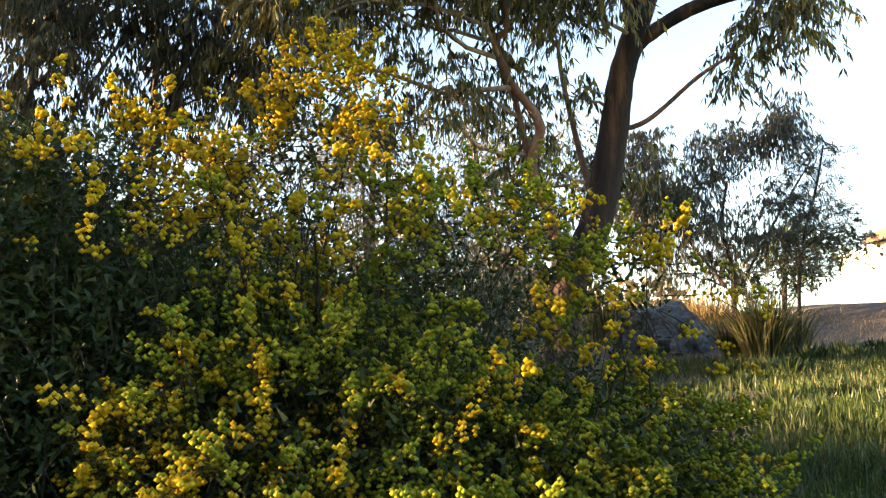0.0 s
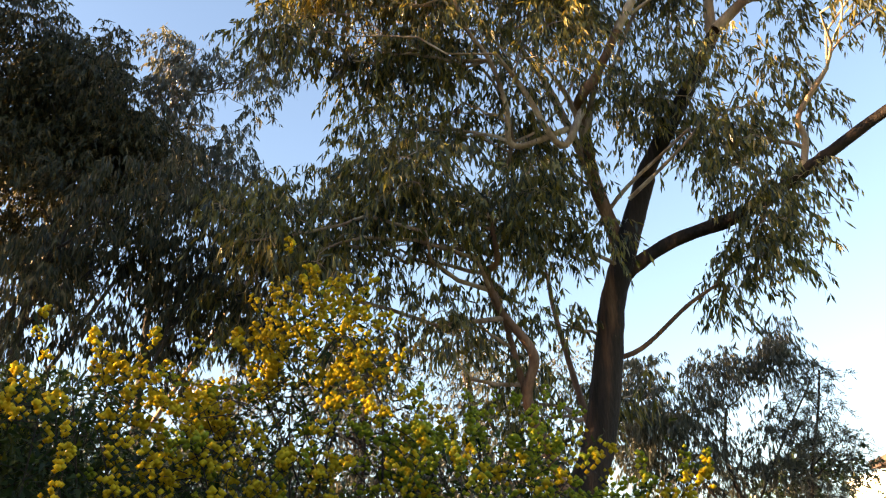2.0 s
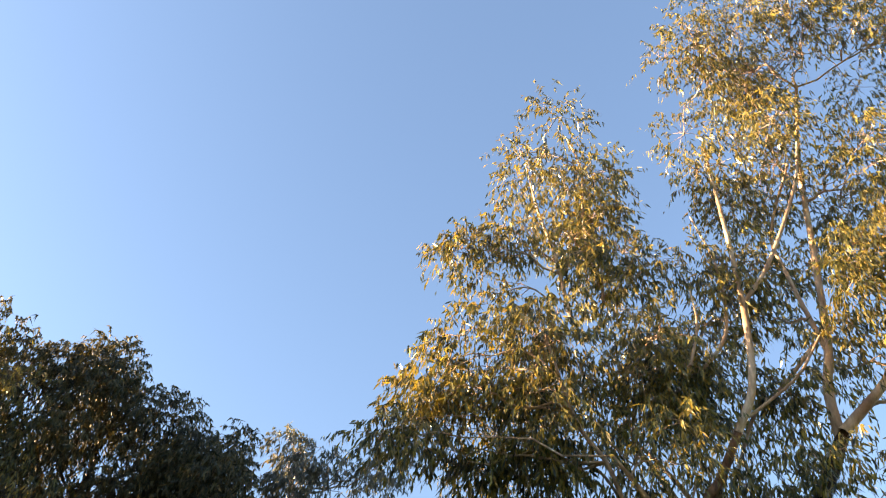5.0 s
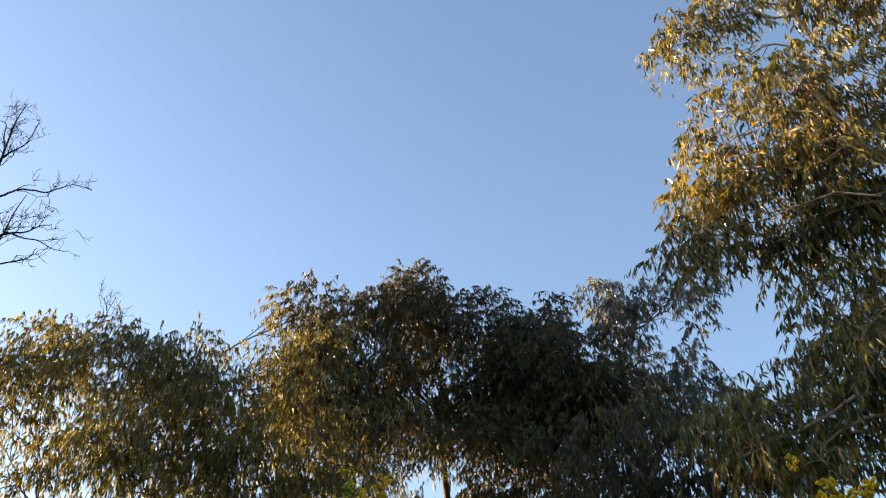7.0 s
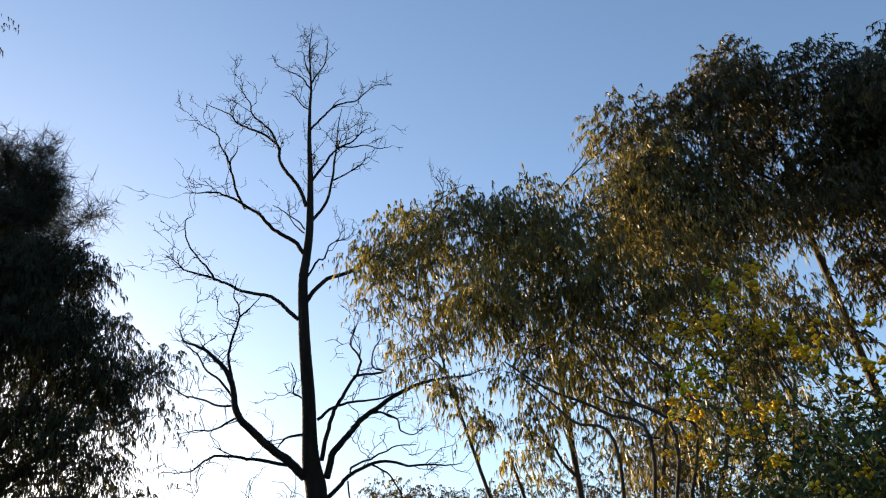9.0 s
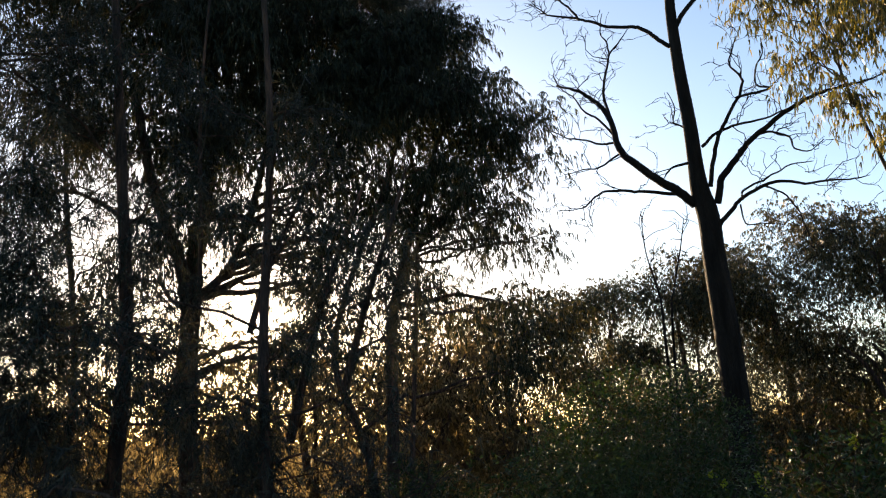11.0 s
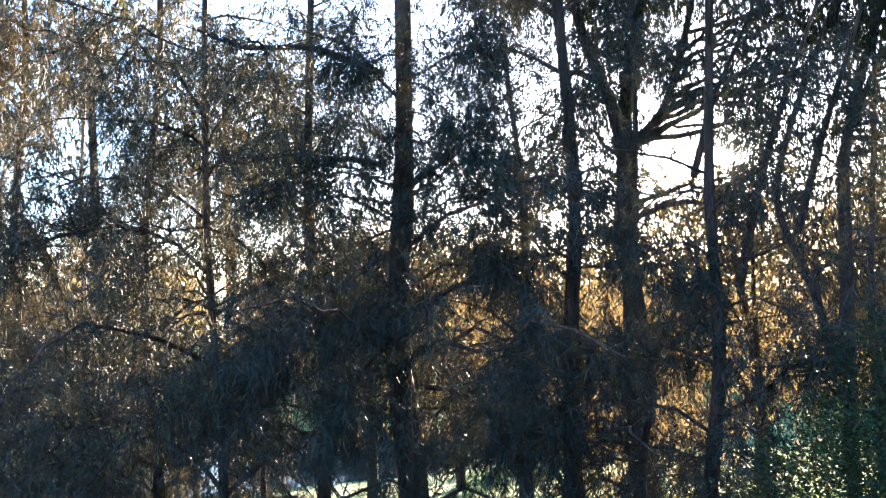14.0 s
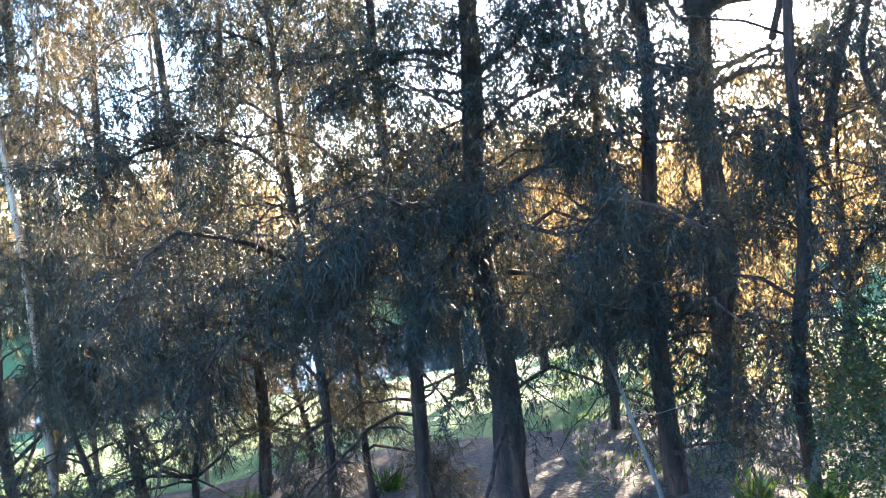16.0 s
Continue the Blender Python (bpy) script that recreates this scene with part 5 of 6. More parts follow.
sun_gum = gum_tree(at_bearing(104.5, 10.6), [(-10.27, -2.62, 3.04), (-10.20, -2.56, 4.23), (-10.17, -2.35, 5.31), (-10.09, -2.33, 6.62), (-10.00, -2.39, 8.20), (-9.87, -2.57, 10.37)],
    [([(-10.14, -2.71, 2.33), (-10.00, -2.60, 3.63), (-9.73, -2.96, 4.98), (-9.51, -3.10, 5.95)], 0.1, 0.05), ([(-10.20, -2.51, 3.60), (-10.26, -2.09, 4.09), (-10.29, -1.73, 5.32), (-10.28, -1.58, 6.34)], 0.06, 0.03),
     ([(-10.24, -2.74, 3.68), (-10.44, -2.50, 4.37), (-10.59, -2.46, 5.46), (-10.76, -2.27, 6.44)], 0.05, 0.03)],
    [(-9.8, -2.7, 8.4, 1.14), (-10.1, -1.5, 8.7, 0.91), (-10.1, -2.4, 6.8, 1.08), (-10.1, -1.2, 7.2, 1.01), (-10.3, -2.5, 5.4, 0.83), (-10.3, -1.6, 5.7, 0.82), (-10.1, -2.5, 4.3, 0.50), (-10.0, -3.6, 7.3, 1.12), (-10.0, -3.5, 5.7, 1.06), (-9.9, -3.3, 9.9, 1.33), (-10.2, -2.2, 10.4, 1.36), (-10.5, -1.6, 4.6, 0.44), (-9.8, -4.5, 7.9, 1.17), (-10.7, -1.4, 3.8, 0.44), (-10.6, -0.9, 4.3, 0.44), (-10.3, -3.3, 4.3, 0.67), (-10.9, -1.5, 3.1, 0.37), (-10.3, -1.1, 8.0, 0.89)] + [(-10.4, -1.9, 6.5, 0.93), (-9.4, -2.7, 7.4, 0.83), (-9.6, -2.0, 7.4, 0.83), (-9.7, -1.1, 6.3, 0.65), (-9.6, -2.6, 5.9, 0.79), (-9.8, -1.9, 5.3, 0.57), (-9.8, -0.9, 7.6, 0.46), (-9.6, -1.5, 6.8, 0.73), (-9.4, -3.0, 8.3, 0.87), (-9.7, -2.5, 4.9, 0.49), (-10.3, -1.3, 4.2, 0.32), (-10.4, -0.9, 3.7, 0.28), (-10.4, -0.4, 4.1, 0.32), (-10.1, -2.0, 4.6, 0.36), (-10.2, -1.1, 4.8, 0.36), (-10.1, -1.1, 4.6, 0.32)] + [(-10.2, -0.6, 4.3, 0.30), (-10.2, 0.0, 4.7, 0.32), (-10.2, 0.5, 4.2, 0.27), (-10.1, -1.1, 3.9, 0.26), (-10.2, -0.1, 3.8, 0.25), (-10.1, -0.8, 5.0, 0.36), (-10.1, 0.3, 5.1, 0.36), (-9.4, -4.1, 4.7, 0.43), (-9.8, -3.4, 3.8, 0.46), (-9.5, -4.1, 3.3, 0.42), (-10.1, -3.3, 2.7, 0.43), (-9.9, -2.4, 4.7, 0.39), (-10.3, -1.7, 4.3, 0.36), (-10.1, -1.1, 5.0, 0.47), (-10.3, -1.0, 3.9, 0.32), (-10.7, -1.2, 2.8, 0.25)],
    "tall gum tree with forked pale stems, in silhouette against the sun", LEAF_GUM_BACKLIT, 17, (0.11, 0.018), 400, 13, BARK_OAK, BARK_OAK, (0.11, 0.045), 0.36, 1.4, bare=True, slim=True, crest=1.9)
sun_gum.location.y -= 0.15
gum_tree(at_bearing(92.5, 10.4), [(-10.39, -0.36, 2.72), (-10.35, -0.31, 3.34), (-10.30, -0.12, 4.10), (-10.25, 0.10, 4.79), (-10.19, 0.39, 5.61)],
    [([(-10.49, -0.53, 0.78), (-10.38, -0.72, 1.75), (-10.25, -1.04, 2.72), (-10.16, -0.88, 3.54), (-10.09, -0.45, 4.63), (-10.00, -0.16, 5.42)], 0.055, 0.025), ([(-10.40, -0.31, 3.42), (-10.47, 0.09, 4.28), (-10.51, 0.67, 4.84), (-10.54, 1.10, 5.41)], 0.04, 0.02)],
    [(-10.2, 0.1, 7.0, 0.73), (-10.2, 0.7, 6.5, 0.64), (-10.3, 1.2, 5.9, 0.64), (-10.2, -0.3, 6.0, 0.85), (-10.3, 1.4, 5.1, 0.44), (-10.4, 0.6, 5.1, 0.59), (-10.2, -0.1, 4.8, 0.57), (-10.5, 1.7, 4.3, 0.26), (-10.3, 1.2, 4.1, 0.25), (-10.2, -0.9, 5.2, 0.65), (-10.0, -0.7, 7.0, 0.68), (-10.4, 0.7, 4.1, 0.29), (-10.4, 1.7, 5.8, 0.30), (-10.7, 1.2, 3.4, 0.29), (-10.6, 0.7, 3.3, 0.30), (-10.6, -0.3, 3.5, 0.29), (-10.6, 0.1, 3.9, 0.36), (-10.4, 0.4, 5.9, 0.75), (-10.4, -0.9, 6.3, 0.76), (-10.7, 1.2, 2.6, 0.33)] + [(-9.8, -0.3, 6.3, 0.65), (-9.9, 0.4, 5.9, 0.54), (-9.9, -0.5, 5.5, 0.57), (-10.0, 0.0, 5.1, 0.42), (-10.3, 0.1, 4.4, 0.32), (-10.3, 0.5, 4.5, 0.32), (-10.4, 0.9, 4.7, 0.33), (-10.3, 1.1, 4.4, 0.29), (-10.5, -0.0, 3.7, 0.23), (-10.6, -0.3, 3.0, 0.23), (-10.6, -0.7, 2.9, 0.21), (-10.2, -0.3, 4.9, 0.64), (-10.2, 0.7, 4.9, 0.64), (-10.3, 1.1, 4.6, 0.43)],
    "backlit gum tree with fine drooping leaves at the grove's edge", LEAF_GUM_BACKLIT, 18, (0.11, 0.016), 600, 13, BARK_OAK, BARK_OAK, (0.08, 0.03), 0.36, 1.4, bare=True, slim=True, crest=1.4)

# ---------------------------------------------------------------- wattle and shrubs
FIVE = (np.array([(math.cos(i * 1.2566), math.sin(i * 1.2566), 0) for i in range(5)] + [(0, 0, 0.95), (0, 0, -0.95)]),
        np.array([(i, (i + 1) % 5, 5) for i in range(5)] + [((i + 1) % 5, i, 6) for i in range(5)]))


def balls(geo, centre, radius, shape):
    v, f = shape
    n = len(centre)
    geo.add((centre[:, None] + v[None] * radius[:, None, None]), (f[None] + (np.arange(n) * len(v))[:, None, None]).reshape(-1, 3))


def wattle(base, mounds, label, seed, per=170, bloom=0.5, leaf_mat=None, leaf=(0.022, 0.008), twig_len=0.24, row=14, fill=1.0, round_balls=False):
    """A prickly wattle: stems, arching sprays of small leaves, rows of round blossom."""
    rng = np.random.default_rng(seed)
    bush = thing("wattle_bush", base, label, "bush", "wattles")
    wood, leaves, yellow, green = Geo(), Geo(), Geo(), Geo()
    for mx, my, mz, rx, ry, rz, gold, share in mounds:
        c, size = np.array([mx, my, mz]), np.array([rx, ry, rz])
        area = (rx * ry + ry * rz + rx * rz) / 3
        n = int(per * area * 4)
        foot = np.array([mx, my, 0]) * 0.8 + np.array(base) * 0.2
        foot[2] = ground_height(foot[0], foot[1]) - 0.1
        m = max(4, n // 140)
        off, d = ball_points(rng, m, 0.5)
        ends = c + off * size * 0.85
        st = curves(np.broadcast_to(foot, (m, 3)) + rng.normal(0, 0.08, (m, 3)) * [1, 1, 0], ends, 7, rng, 0.06, 0.1)
        tubes(wood, st, np.broadcast_to(np.linspace(0.008, 0.002, 7), (m, 7)), 5)
        off, d = ball_points(rng, n, 0.7)
        lump = np.array([noise.noise(Vector(c + q * size) * 2.4) for q in d])
        o = c + off * size * (1 + 0.35 * lump[:, None])
        pick = rng.integers(0, m, n)
        o = o * 0.88 + 0.12 * st[pick, rng.integers(4, 7, n)]
        up = rng.uniform(-0.2, 0.45, (n, 1))
        way = unit(d * size / size.max() + rng.normal(0, 0.45, (n, 3)) + np.array([0, 0, 1.0]) * up)
        ln = twig_len * rng.uniform(0.5, 1.35, n)
        down = np.array([0, 0, -1.0])
        k = 3
        s = np.linspace(0, 1, k)[None, :, None]
        dr = rng.uniform(0.1, 0.75, (n, 1, 1))
        tw = o[:, None] + way[:, None] * ln[:, None, None] * s + down * dr * ln[:, None, None] * s ** 2
        tubes(wood, tw, np.broadcast_to(np.linspace(0.002, 0.001, k), (n, k)), 3)
        count = 10
        u = rng.uniform(0.02, 1, (n, count, 1))
        b = o[:, None] + way[:, None] * ln[:, None, None] * u + down * dr * ln[:, None, None] * u ** 2
        dd = unit(rng.normal(0, 0.8, b.shape) + way[:, None] * 0.6)
        lf = leaf[0] * rng.uniform(0.6, 1.3, (n, count, 1))
        side = unit(np.cross(dd.reshape(-1, 3), rng.normal(0, 1, (n * count, 3))))
        blades(leaves, b.reshape(-1, 3), (b + dd * lf).reshape(-1, 3), leaf[1], side, 0.55)
        inner = int(11000 * area * (fill if rz > 0.2 and rx > 0.3 else 0.6))
        off, dd = ball_points(rng, inner, 0.1)
        b = c + off * size * 1.04
        dd = unit(rng.normal(0, 1, b.shape) + [0, 0, 0.3])
        points(leaves, b, b + dd * 0.034 * rng.uniform(0.6, 1.3, (inner, 1)), 0.014, unit(np.cross(dd, rng.normal(0, 1, b.shape))))
        # the open, sunny side flowers, in patches
        patch = np.array([noise.noise(Vector(q) * 4.2 + Vector((7, 0, 0))) for q in o])
        open_side = d @ np.array([-0.45, -0.8, 0.4]) > -0.25
        has = (rng.uniform(0, 1, n) < (0.95 if gold > 0.6 else bloom * share) * np.clip((1.5 if round_balls else 0.9) + 2.4 * lump + 1.8 * patch, 0.05, 1)) & open_side
        rich = rng.uniform(0, 1, n) < (gold if gold > 0.6 else gold * np.clip(0.8 + 3.0 * lump, 0, 2))
        for kind, geo in ((has & rich, yellow), (has & ~rich, green)):
            q = np.where(kind)[0]
            if not len(q):
                continue
            # short dense brushes of round flower heads along the outer part of each twig
            for at in (0.35, 0.68, 0.98):
                some = q[rng.uniform(0, 1, len(q)) < 0.9]
                p0 = o[some] + way[some] * (ln[some] * at)[:, None] + down * dr[some, 0] * (ln[some] * at ** 2)[:, None]
                w = unit(way[some] + rng.normal(0, 0.55, p0.shape) + [0, 0, 0.25])
                cnt = row
                u = rng.uniform(0, 1, (len(some), cnt, 1)) ** 0.8
                bl = rng.uniform(0.035, 0.085, (len(some), 1, 1))
                b = p0[:, None] + w[:, None] * bl * u + unit(rng.normal(0, 1, (len(some), cnt, 3))) * 0.019 * (1.15 - 0.6 * u)
                balls(geo, b.reshape(-1, 3), np.repeat(rng.uniform(0.0062, 0.0092, len(some)), cnt) * rng.uniform(0.85, 1.15, len(some) * cnt), FIVE)
    part("stemwork", wood, BARK_DARK, bush, kind="stuff")
    part("foliage", leaves, leaf_mat or WATTLE_LEAF, bush, kind="stuff")
    if yellow.v:
        part("blossom", yellow, BLOSSOM, bush, "round golden blossom", kind="stuff")
    if green.v:
        part("bud_cover", green, BUD, bush, "greenish yellow flower buds", kind="stuff")
    return bush


def mound(bearing, distance, z, rx, ry, rz, gold, share=1.0):
    return (-math.sin(radians(bearing)) * distance, math.cos(radians(bearing)) * distance, z, rx, ry, rz, gold, share)


wattle(on_ground(-0.3, 2.6), [mound(6, 2.55, 1.08, 0.72, 0.75, 0.8, 0.3), mound(12.5, 2.65, 1.05, 0.42, 0.7, 0.8, 0.4, 0.3), mound(-8, 2.5, 0.95, 0.65, 0.7, 0.62, 0.1),
                              mound(-17, 2.4, 0.82, 0.5, 0.55, 0.45, 0.06), mound(-22, 2.3, 0.85, 0.45, 0.35, 0.33, 0.05, 0.8), mound(-27, 2.3, 0.72, 0.36, 0.28, 0.24, 0.05, 0.8), mound(8, 2.4, 2.3, 0.13, 0.13, 0.24, 0.95), mound(11, 2.45, 2.2, 0.14, 0.12, 0.12, 0.95), mound(13.5, 2.45, 2.02, 0.14, 0.12, 0.14, 0.9),
                              mound(22.3, 2.45, 2.2, 0.15, 0.12, 0.09, 0.95), mound(-3, 2.5, 1.95, 0.25, 0.25, 0.2, 0.2), mound(-13.5, 2.5, 1.85, 0.12, 0.12, 0.14, 0.3)],
       "prickly wattle bush in golden blossom", 51, 760, 0.95, fill=3.0, round_balls=True)
wattle(on_ground(-0.2, 4.0), [mound(0, 4.0, 1.15, 0.9, 0.7, 0.95, 0.15), mound(13, 4.1, 1.35, 0.9, 0.7, 1.05, 0.2), mound(-12, 3.8, 0.9, 0.7, 0.6, 0.62, 0.1), mound(26, 4.3, 1.5, 0.9, 0.8, 1.2, 0.1), mound(33, 4.2, 1.6, 0.8, 0.8, 1.2, 0.1)],
       "older wattle bush with dark leaves behind the flowering one", 55, 105, 0.03, SHRUB_LEAF, (0.042, 0.016), fill=2.6)
wattle(on_ground(-2.2, 2.5), [mound(25, 2.8, 1.4, 0.6, 0.6, 0.92, 0.25), mound(34, 2.9, 1.45, 0.75, 0.7, 0.95, 0.3), mound(20.5, 2.9, 1.15, 0.45, 0.5, 0.75, 0.1), mound(30, 3.0, 1.8, 0.29, 0.4, 0.6, 0.4), mound(40, 3.0, 1.85, 0.29, 0.5, 0.75, 0.4), mound(36, 2.6, 2.35, 0.16, 0.14, 0.22, 0.95), mound(41, 3.0, 2.6, 0.13, 0.13, 0.35, 0.9), mound(48, 3.2, 1.0, 0.7, 0.7, 0.75, 0.25)],
       "tall wattle bush with dark leaves and some golden blossom", 52, 300, 0.025, SHRUB_LEAF, fill=5.0, round_balls=True)
wattle(on_ground(-4.4, 1.9), [mound(62, 4.4, 0.9, 0.9, 0.8, 0.8, 0.25), mound(72, 4.6, 0.65, 0.9, 0.8, 0.75, 0.12), mound(55, 4.4, 1.1, 0.7, 0.7, 0.9, 0.2)],
       "dark green wattle bush with few flowers", 53, 130, 0.2, SHRUB_LEAF, (0.042, 0.014), 0.4, fill=1.8)
wattle(on_ground(-5.8, 0.6), [mound(80, 5.6, 0.7, 1.0, 0.9, 1.0, 0.0), mound(87, 5.2, 0.2, 0.8, 0.7, 0.7, 0.0), mound(93.5, 5.3, 0.15, 0.75, 0.75, 0.95, 0.0), mound(90.5, 5.9, 0.9, 0.6, 0.6, 0.7, 0.0), mound(76, 6.5, 1.0, 1.0, 1.0, 1.2, 0.0)],
       "leafy dark green shrub below the dead tree", 54, 150, 0.0, SHRUB_LEAF, (0.042, 0.013), 0.4, fill=2.6)

# ---------------------------------------------------------------- background trees


def far_tree(bearing, distance, height, spread, seed, label, mat, trunk=0.15, n=18, per=75, leaf=(0.13, 0.036), low=0.04):
    base = at_bearing(bearing, distance)
    rng = np.random.default_rng(seed)
    tr = [(base[0], base[1], base[2] + height * 0.35), (base[0] + rng.normal(0, 0.3), base[1] + rng.normal(0, 0.3), base[2] + height * 0.85)]
    cl = []
    for _ in range(n):
        h = rng.uniform(low, 1)
        a, q = rng.uniform(0, 2 * math.pi), spread * math.sqrt(rng.uniform(0, 1)) * (1.1 - 0.6 * h)
        cl.append((base[0] + math.cos(a) * q, base[1] + math.sin(a) * q, base[2] + height * h, spread * rng.uniform(0.28, 0.45)))
    limbs = []
    for i in range(3):
        x, y, z, r = cl[i]
        limbs.append(([(base[0], base[1], base[2] + height * 0.25), ((x + base[0]) / 2, (y + base[1]) / 2, base[2] + height * 0.5), (x, y, max(z, base[2] + height * 0.6))], trunk * 0.5, trunk * 0.2))
    return gum_tree(base, tr, limbs, cl, label, mat, seed, leaf, per, 15, BARK_OAK, BARK_OAK, (trunk, trunk * 0.4), 0.7, 1.0, "background trees", bare=True, slim=True)


for i, (b, d, h, w) in enumerate(((104, 14, 5.4, 2.4), (97, 17, 6.0, 2.8), (90, 16, 5.5, 2.6), (84, 18, 5.9, 2.6), (112, 16, 4.6, 2.6), (122, 20, 6.2, 3.0), (116, 24, 6.8, 3.2), (108, 26, 6.2, 3.0), (131, 19, 11, 3.4), (139, 17, 11, 3.2), (148, 17, 12, 3.4), (156, 15, 11, 3))):
    far_tree(b, d, h, w, 61 + i, "dense olive tree beyond the shrubs" if i == 3 else "tall grey-green tree behind the grove" if i > 7 else "backlit golden tree on the slope below", LEAF_OLIVE if i == 3 else LEAF_GREY if i > 7 else LEAF_FAR, per=150 if i == 3 else 110 if i == 2 else 75, low=0.34 if i in (1, 2) else 0.42 if i in (4, 5, 6, 8) else 0.1)
for i, (b, d, h, w) in enumerate(((77.5, 26, 8.2, 2.4), (79, 20, 5.4, 2.0), (72, 24, 7.4, 2.8), (66, 25, 7.6, 3.2), (60, 22, 7.2, 3.2), (54, 24, 7, 3.2), (45, 24, 8.5, 3.3), (36, 22, 6.8, 3.0), (26, 22, 5.0, 2.6), (15, 22, 5.6, 2.6), (5, 20, 5.6, 2.5), (-4, 20, 5.6, 2.4))):
    far_tree(b, d, h, w, 81 + i, "olive tree in the belt behind the garden", LEAF_GREY if i > 7 else LEAF_OLIVE, per=300 if i < 5 else 90, leaf=(0.1, 0.032) if i < 5 else (0.12, 0.036), n=20)

for i, (b, d, h, w) in enumerate(((9, 12.5, 2.6, 1.5), (-3, 13.5, 2.2, 1.4), (17, 12.0, 3.0, 1.6), (26, 11.0, 3.2, 1.6))):
    far_tree(b, d, h, w, 181 + i, "low twiggy shrub with grey-brown leaves in the understorey", LEAF_GREY, 0.05, 14, 130, (0.11, 0.022), 0.2)


def far_woods():
    """The belt of woods on the far side of the valley, right round to behind the houses."""
    rng = np.random.default_rng(99)
    g = Geo()
    n = 320
    a = np.radians(rng.uniform(-15, 215, n))
    d = rng.uniform(52, 100, n)
    x, y = -np.sin(a) * d, np.cos(a) * d
    z = ground_height(x, y)
    h = rng.uniform(4, 9, n)
    for i in range(n):
        m = 160
        off, dd = ball_points(rng, m, 0.5)
        o = np.array([x[i], y[i], z[i] + h[i] * 0.45]) + off * np.array([h[i] * 0.45, h[i] * 0.45, h[i] * 0.55])
        way = unit(dd + rng.normal(0, 0.7, (m, 3)) + [0, 0, -0.5])
        side = unit(np.cross(way, rng.normal(0, 1, (m, 3))))
        points(g, o, o + way * rng.uniform(0.7, 1.4, (m, 1)), rng.uniform(0.5, 0.9, m), side)
    alone("far_woods", g, LEAF_FAR, (0, 0, 0), "distant belt of woods across the valley", "woods", kind="stuff")


far_woods()

# ---------------------------------------------------------------- lawn side: house, rocks, tussocks


def box(geo, x0, y0, z0, x1, y1, z1):
    v = np.array([(x, y, z) for x in (x0, x1) for y in (y0, y1) for z in (z0, z1)])
    geo.add(v, np.array([(0, 1, 3, 2), (4, 6, 7, 5), (0, 4, 5, 1), (2, 3, 7, 6), (0, 2, 6, 4), (1, 5, 7, 3)]))


def build_house():
    base = (18.1, 24.0, float(ground_height(14.0, 24.5)))
    house = thing("house", base, "white single-storey house with a grey tiled roof", "house")
    z, w, d, h = base[2] - 0.6, 4.4, 5.0, 2.8
    g = Geo()
    box(g, base[0] - w, base[1] - d, z, base[0] + w, base[1] + d, z + h)
    part("wall", g, WALL, house, smooth=False)
    g = Geo()
    o, t = 0.5, z + h
    e = 2.2      # the roof ends here; the wing behind has a plain parapet
    t += 0.05
    eave = np.array([(base[0] - w - o, base[1] - d - o, t), (base[0] + w + o, base[1] - d - o, t), (base[0] + w + o, base[1] + e, t), (base[0] - w - o, base[1] + e, t)])
    ridge = np.array([(base[0], base[1] - d + 3.5, t + 2.3), (base[0], base[1] + e - 3.0, t + 2.3)])
    v = np.concatenate([eave, eave + [0, 0, 0.12], ridge + [0, 0, 0.12]])
    g.add(v, np.array([(0, 1, 2, 3), (4, 8, 9, 7), (5, 6, 9, 8)]))
    g.add(v, np.array([(4, 5, 8), (6, 7, 9)]))
    part("roof", g, ROOF, house, smooth=False)
    for name, (x0, y0, x1, y1) in (("fascia", (-w - o - 0.03, -d - o - 0.03, w + o + 0.03, -d - o)), ("fascia", (-w - o - 0.03, e, w + o + 0.03, e + 0.03)),
                                   ("fascia", (-w - o - 0.03, -d - o, -w - o, e)), ("fascia", (w + o, -d - o, w + o + 0.03, e))):
        g = Geo()
        box(g, base[0] + x0, base[1] + y0, t - 0.1, base[0] + x1, base[1] + y1, t + 0.14)
        part(name, g, FASCIA, house, smooth=False)


build_house()


def boulder(place, size, seed, label):
    rng = np.random.default_rng(seed)
    b = bmesh.new()
    bmesh.ops.create_icosphere(b, subdivisions=4, radius=1)
    for v in b.verts:
        n = noise.noise(v.co * 1.2 + Vector((seed, 0, 0))) * 0.4 + noise.noise(v.co * 3.2 + Vector((0, seed, 0))) * 0.2 + noise.noise(v.co * 8.0 + Vector((0, 0, seed))) * 0.06
        v.co = v.co * (1 + n)
        v.co.z = max(v.co.z, -0.5)
        v.co = Vector((v.co.x * size[0], v.co.y * size[1], v.co.z * size[2]))
    me = bpy.data.meshes.new("boulder")
    b.to_mesh(me)
    b.free()
    me.materials.append(ROCK)
    ob = new("boulder", me)
    ob.location = (place[0], place[1], place[2] + size[2] * 0.3)
    ob.rotation_euler = (0, 0, rng.uniform(0, 6))
    return tagged(ob, label, "rock", "boulders")


